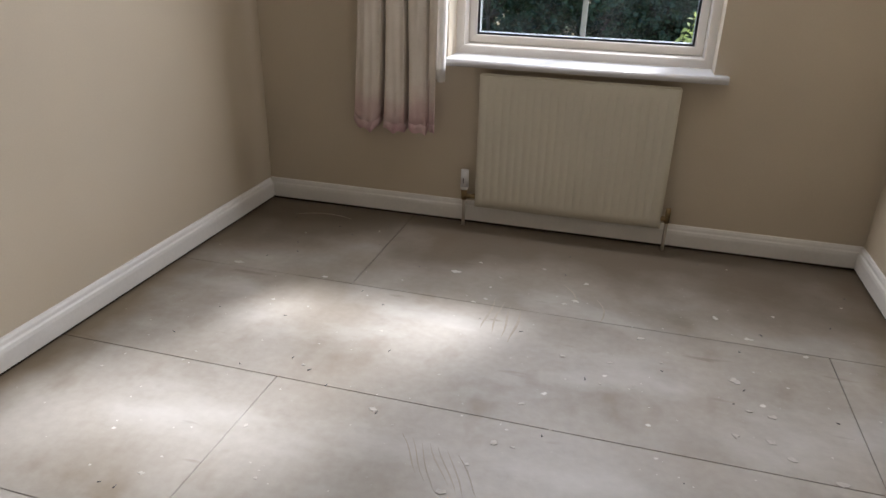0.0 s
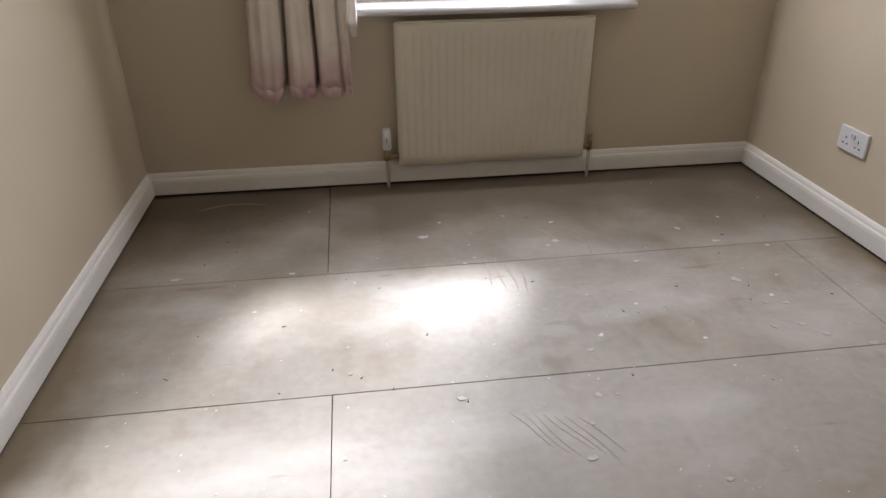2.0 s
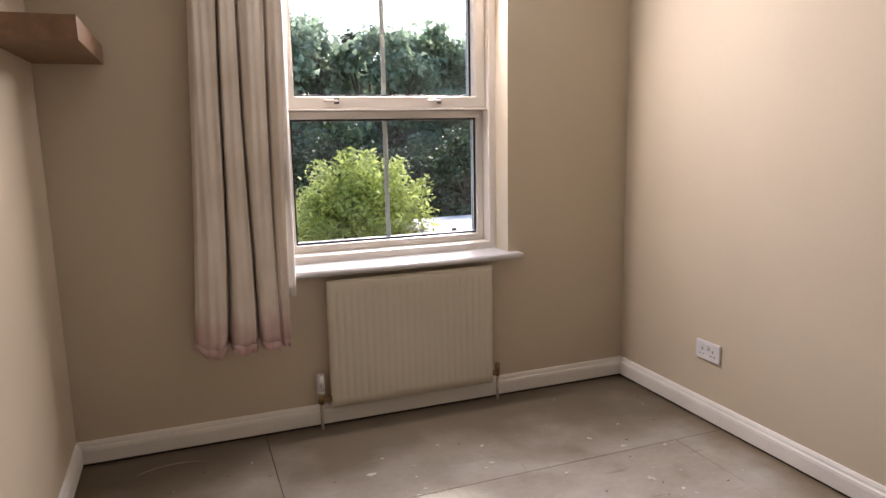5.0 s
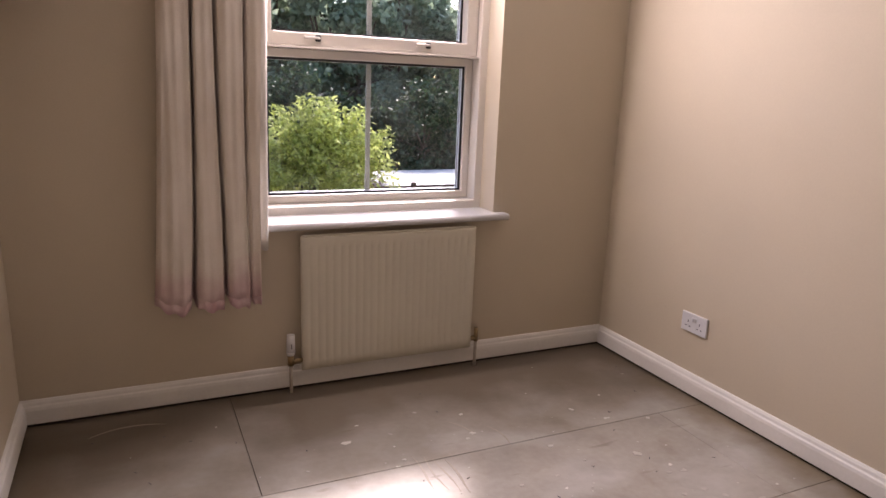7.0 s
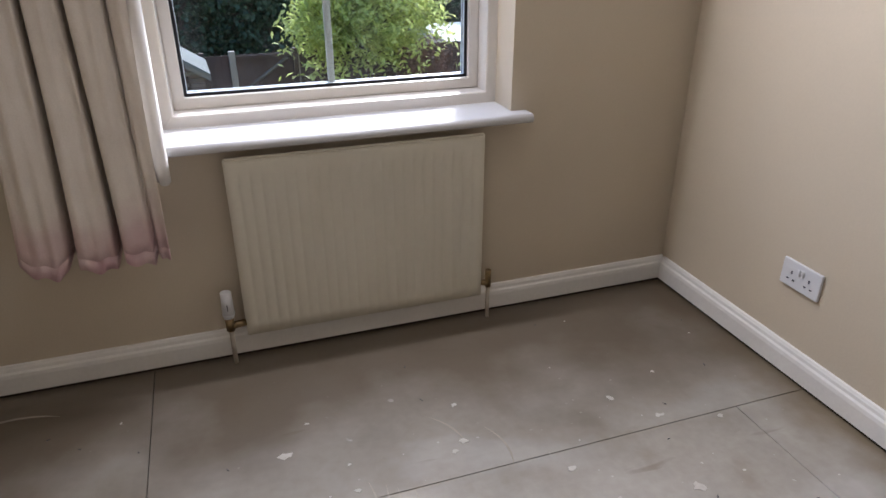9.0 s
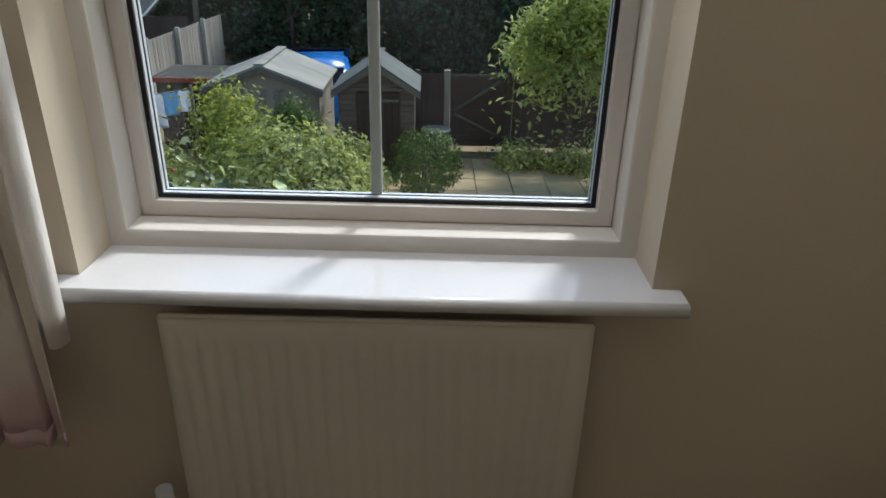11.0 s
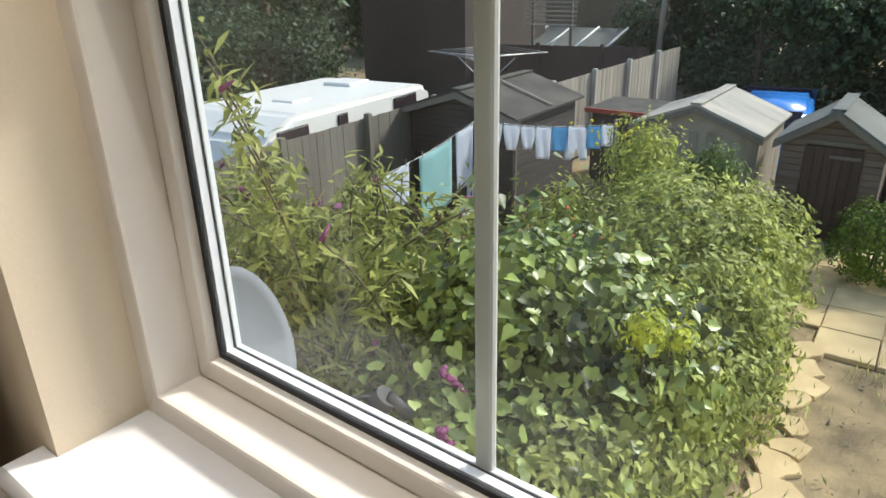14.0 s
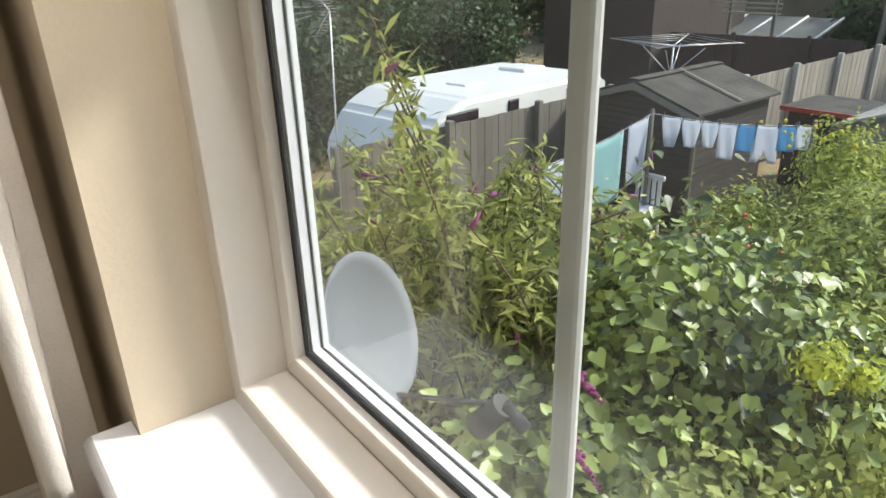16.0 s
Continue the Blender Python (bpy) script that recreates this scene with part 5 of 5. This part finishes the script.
for i in range(8):
    for j in range(7):
        x, y = 0.02 + i * 0.6, 10.75 + j * 0.6
        if j == 0 and i in (0, 3, 5) or x > 4.5 or (j < 2 and i > 4):
            continue
        o = under(new("slab", me), pv)
        o.matrix_basis = pose(x + 0.01 * math.sin(i * 7 + j), y, GROUND + 0.008 * math.sin(i * 3.1 + j * 5.3), 0.5 * math.sin(i + j * 2), 0.5 * math.cos(i * 2 + j), 0.8 * math.sin(i * j + 1.0))
ed = thing("stone_edging", "row of broken buff stones edging the hedge", "paving", (0.4, 8.7, GROUND), kind="structure")
for i in range(12):
    y = 6.6 + i * 0.34
    n = 9 + i % 3
    ring = []
    for k in range(n):
        a = 2 * math.pi * k / n
        r = (0.175 + 0.035 * math.sin(i * 5.1)) * (1 + 0.7 * noise.noise((math.cos(a) * 1.3, math.sin(a) * 1.3, i * 3.7))) * (1 + 0.12 * math.sin(2 * a + i))
        ring.append((r * math.cos(a) * 1.1, r * math.sin(a) * 0.95))
    bm = prism(ring, "z", -0.05, 0.016 + 0.006 * math.sin(i * 2.3))
    bmesh.ops.bevel(bm, geom=[e for e in bm.edges if all(v.co.z > 0 for v in e.verts)], offset=0.006, segments=2, affect="EDGES")
    o = part("stone", bm, STONE, ed)
    o.matrix_basis = pose(0.55 - 0.02 * i + 0.05 * math.sin(i * 2.2), y + 0.03 * math.sin(i * 4.1), GROUND, math.sin(i * 3.0), math.cos(i * 2.0), 75 * math.sin(i * 1.7))

# bare earth beside the edging: crumbs of soil and stone, and thin grass
bm = bmesh.new()
for i in range(520):
    x, y = RNG.uniform(0.2, 3.4), RNG.uniform(5.2, 10.6)
    r = RNG.uniform(0.005, 0.016) * (1.8 if i % 11 == 0 else 1)
    v = [bm.verts.new((x + r * math.cos(a) * RNG.uniform(0.7, 1.2), y + r * math.sin(a) * RNG.uniform(0.7, 1.2), GROUND - 0.005)) for a in (0, 1.26, 2.51, 3.77, 5.03)]
    top = bm.verts.new((x, y, GROUND + r * 0.45))
    for k in range(5):
        bm.faces.new((v[k], v[(k + 1) % 5], top))
solid("earth_crumbs", bm, mat("earth_crumb", (0.26, 0.2, 0.13), 0.95, 0.25, 3, 40, 0.2, tint=(0.42, 0.35, 0.26), island=0.8), "crumbs of earth and small stones on bare ground", "stones", "stuff")
P = np.stack([RNG.uniform(0.1, 3.6, 2600), RNG.uniform(5.0, 10.6, 2600), np.full(2600, GROUND + 0.03)], 1)
keep = np.sin(P[:, 0] * 3.1 + 1) * np.sin(P[:, 1] * 2.3) + RNG.normal(size=2600) * 0.35 > 0.25
v = RNG.normal(size=(2600, 3)) * np.array([1, 1, 0.3])
v /= np.linalg.norm(v, axis=1, keepdims=True)
g = new("grass_tufts", leaf_mesh("grass_tufts", P[keep], v[keep], 0.11, 0.012, 0.1, -3.0))
g.data.materials.append(HEDGE)
tagged(g, "thin tufts of grass on the bare earth", "grass", kind="stuff")

# the gardens lie turned a little from the house
TURN = Matrix.Translation((0.8, 3.0, 0.17)) @ Matrix.Rotation(radians(2.0), 4, "Z") @ Matrix.Translation((-0.8, -3.0, 0.0))
for o in bpy.data.objects:
    if o not in INDOORS and o.parent is None and o.name not in ("satellite_dish", "ground"):
        o.matrix_basis = TURN @ o.matrix_basis
bpy.data.objects["ground"].location.z = 0.17

# hardboard sheets
rows = [(YW, 2.682, (-0.128,)), (2.682, 2.06, (1.51,)), (2.06, 1.467, (-0.106,)), (1.467, 0.862, (0.9,)), (0.862, 0.252, (-0.2,)), (0.252, YB, (0.8,))]
for y1, y0, cuts in rows:
    xs = [X0, *cuts, X1]
    for a, b in zip(xs, xs[1:]):
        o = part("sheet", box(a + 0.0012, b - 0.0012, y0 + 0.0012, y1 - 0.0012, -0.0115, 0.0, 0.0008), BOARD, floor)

# bits of plaster and splinters left on the floor
bm, bp = bmesh.new(), bmesh.new()
for i in range(60):
    x, y, a = RNG.uniform(X0 + 0.1, X1 - 0.1), RNG.uniform(0.9, 3.3), RNG.uniform(0, 3.14)
    l = RNG.uniform(0.004, 0.014)
    rod(bm, (x, y, 0.0022), (x + l * math.cos(a), y + l * math.sin(a), 0.003), 0.0018, 0.0008, 4)
solid("floor_splinters", bm, SLOT, "small dark splinters scattered on the floor boards", "debris", "stuff")
for i in range(75):
    x, y = RNG.uniform(X0 + 0.1, X1 - 0.1), RNG.uniform(0.8, 3.3)
    r, n, a0 = RNG.uniform(0.0015, 0.0095) * (1.7 if i % 9 == 0 else 1), 9, RNG.uniform(0, 6)
    ring = [(x + r * (0.5 + RNG.random()) * math.cos(2 * math.pi * k / n) * (1.5 if i % 2 else 1), y + r * (0.5 + RNG.random()) * math.sin(2 * math.pi * k / n)) for k in range(n)]
    prism(ring, "z", 0.0004, 0.0012 + 0.001 * RNG.random(), bp)
solid("plaster_specks", bp, mat("pale_plaster", (0.5, 0.475, 0.44), 0.9, 0.1, 20, 80, 0.2), "pale plaster and paint spots on the floor boards", "debris", "stuff")

# dark scuffs: a comb of parallel scrapes and a few curved ones
bm = bmesh.new()


def scuff(pts, w):
    """A thin flat smear along points, widest in the middle."""
    n = len(pts)
    ring = []
    for side in (1, -1):
        for k in (range(n) if side == 1 else range(n - 1, -1, -1)):
            a, b = Vector(pts[max(k - 1, 0)]), Vector(pts[min(k + 1, n - 1)])
            d = (b - a).normalized()
            h = w * (0.15 + math.sin(math.pi * k / (n - 1))) * side * RNG.uniform(0.7, 1.2)
            ring.append((pts[k][0] - d.y * h, pts[k][1] + d.x * h))
    prism(ring, "z", 0.0003, 0.0007, bm)


for i in range(7):
    x, y = 0.33 + i * 0.027, 1.93 - 0.006 * i
    scuff([(x + 0.016 * k + 0.004 * math.sin(k + i), y - (0.026 + 0.003 * (i % 3)) * k) for k in range(6)], 0.0016)
for cx, cy, r, a0, a1 in ((-0.5, 3.05, 0.26, 1.1, 2.2), (0.62, 2.74, 0.18, -0.4, 0.6), (0.5, 2.78, 0.2, 0.1, 0.9), (1.3, 1.6, 0.35, 0.3, 0.7)):
    scuff([(cx + r * math.cos(a0 + (a1 - a0) * k / 7), cy + r * math.sin(a0 + (a1 - a0) * k / 7)) for k in range(8)], 0.0045 if r > 0.25 else 0.003)
for i in range(4):
    scuff([(0.41 + 0.035 * i + 0.006 * math.sin(k + 2 * i), 2.74 - 0.02 * i - 0.045 * k) for k in range(6)], 0.004)
solid("floor_scuffs", bm, mat("brown_scuff", (0.31, 0.275, 0.225), 0.6, 0.2, 9, 60, 0.05), "brown scuff marks across the floor boards", "scuff marks", "stuff")
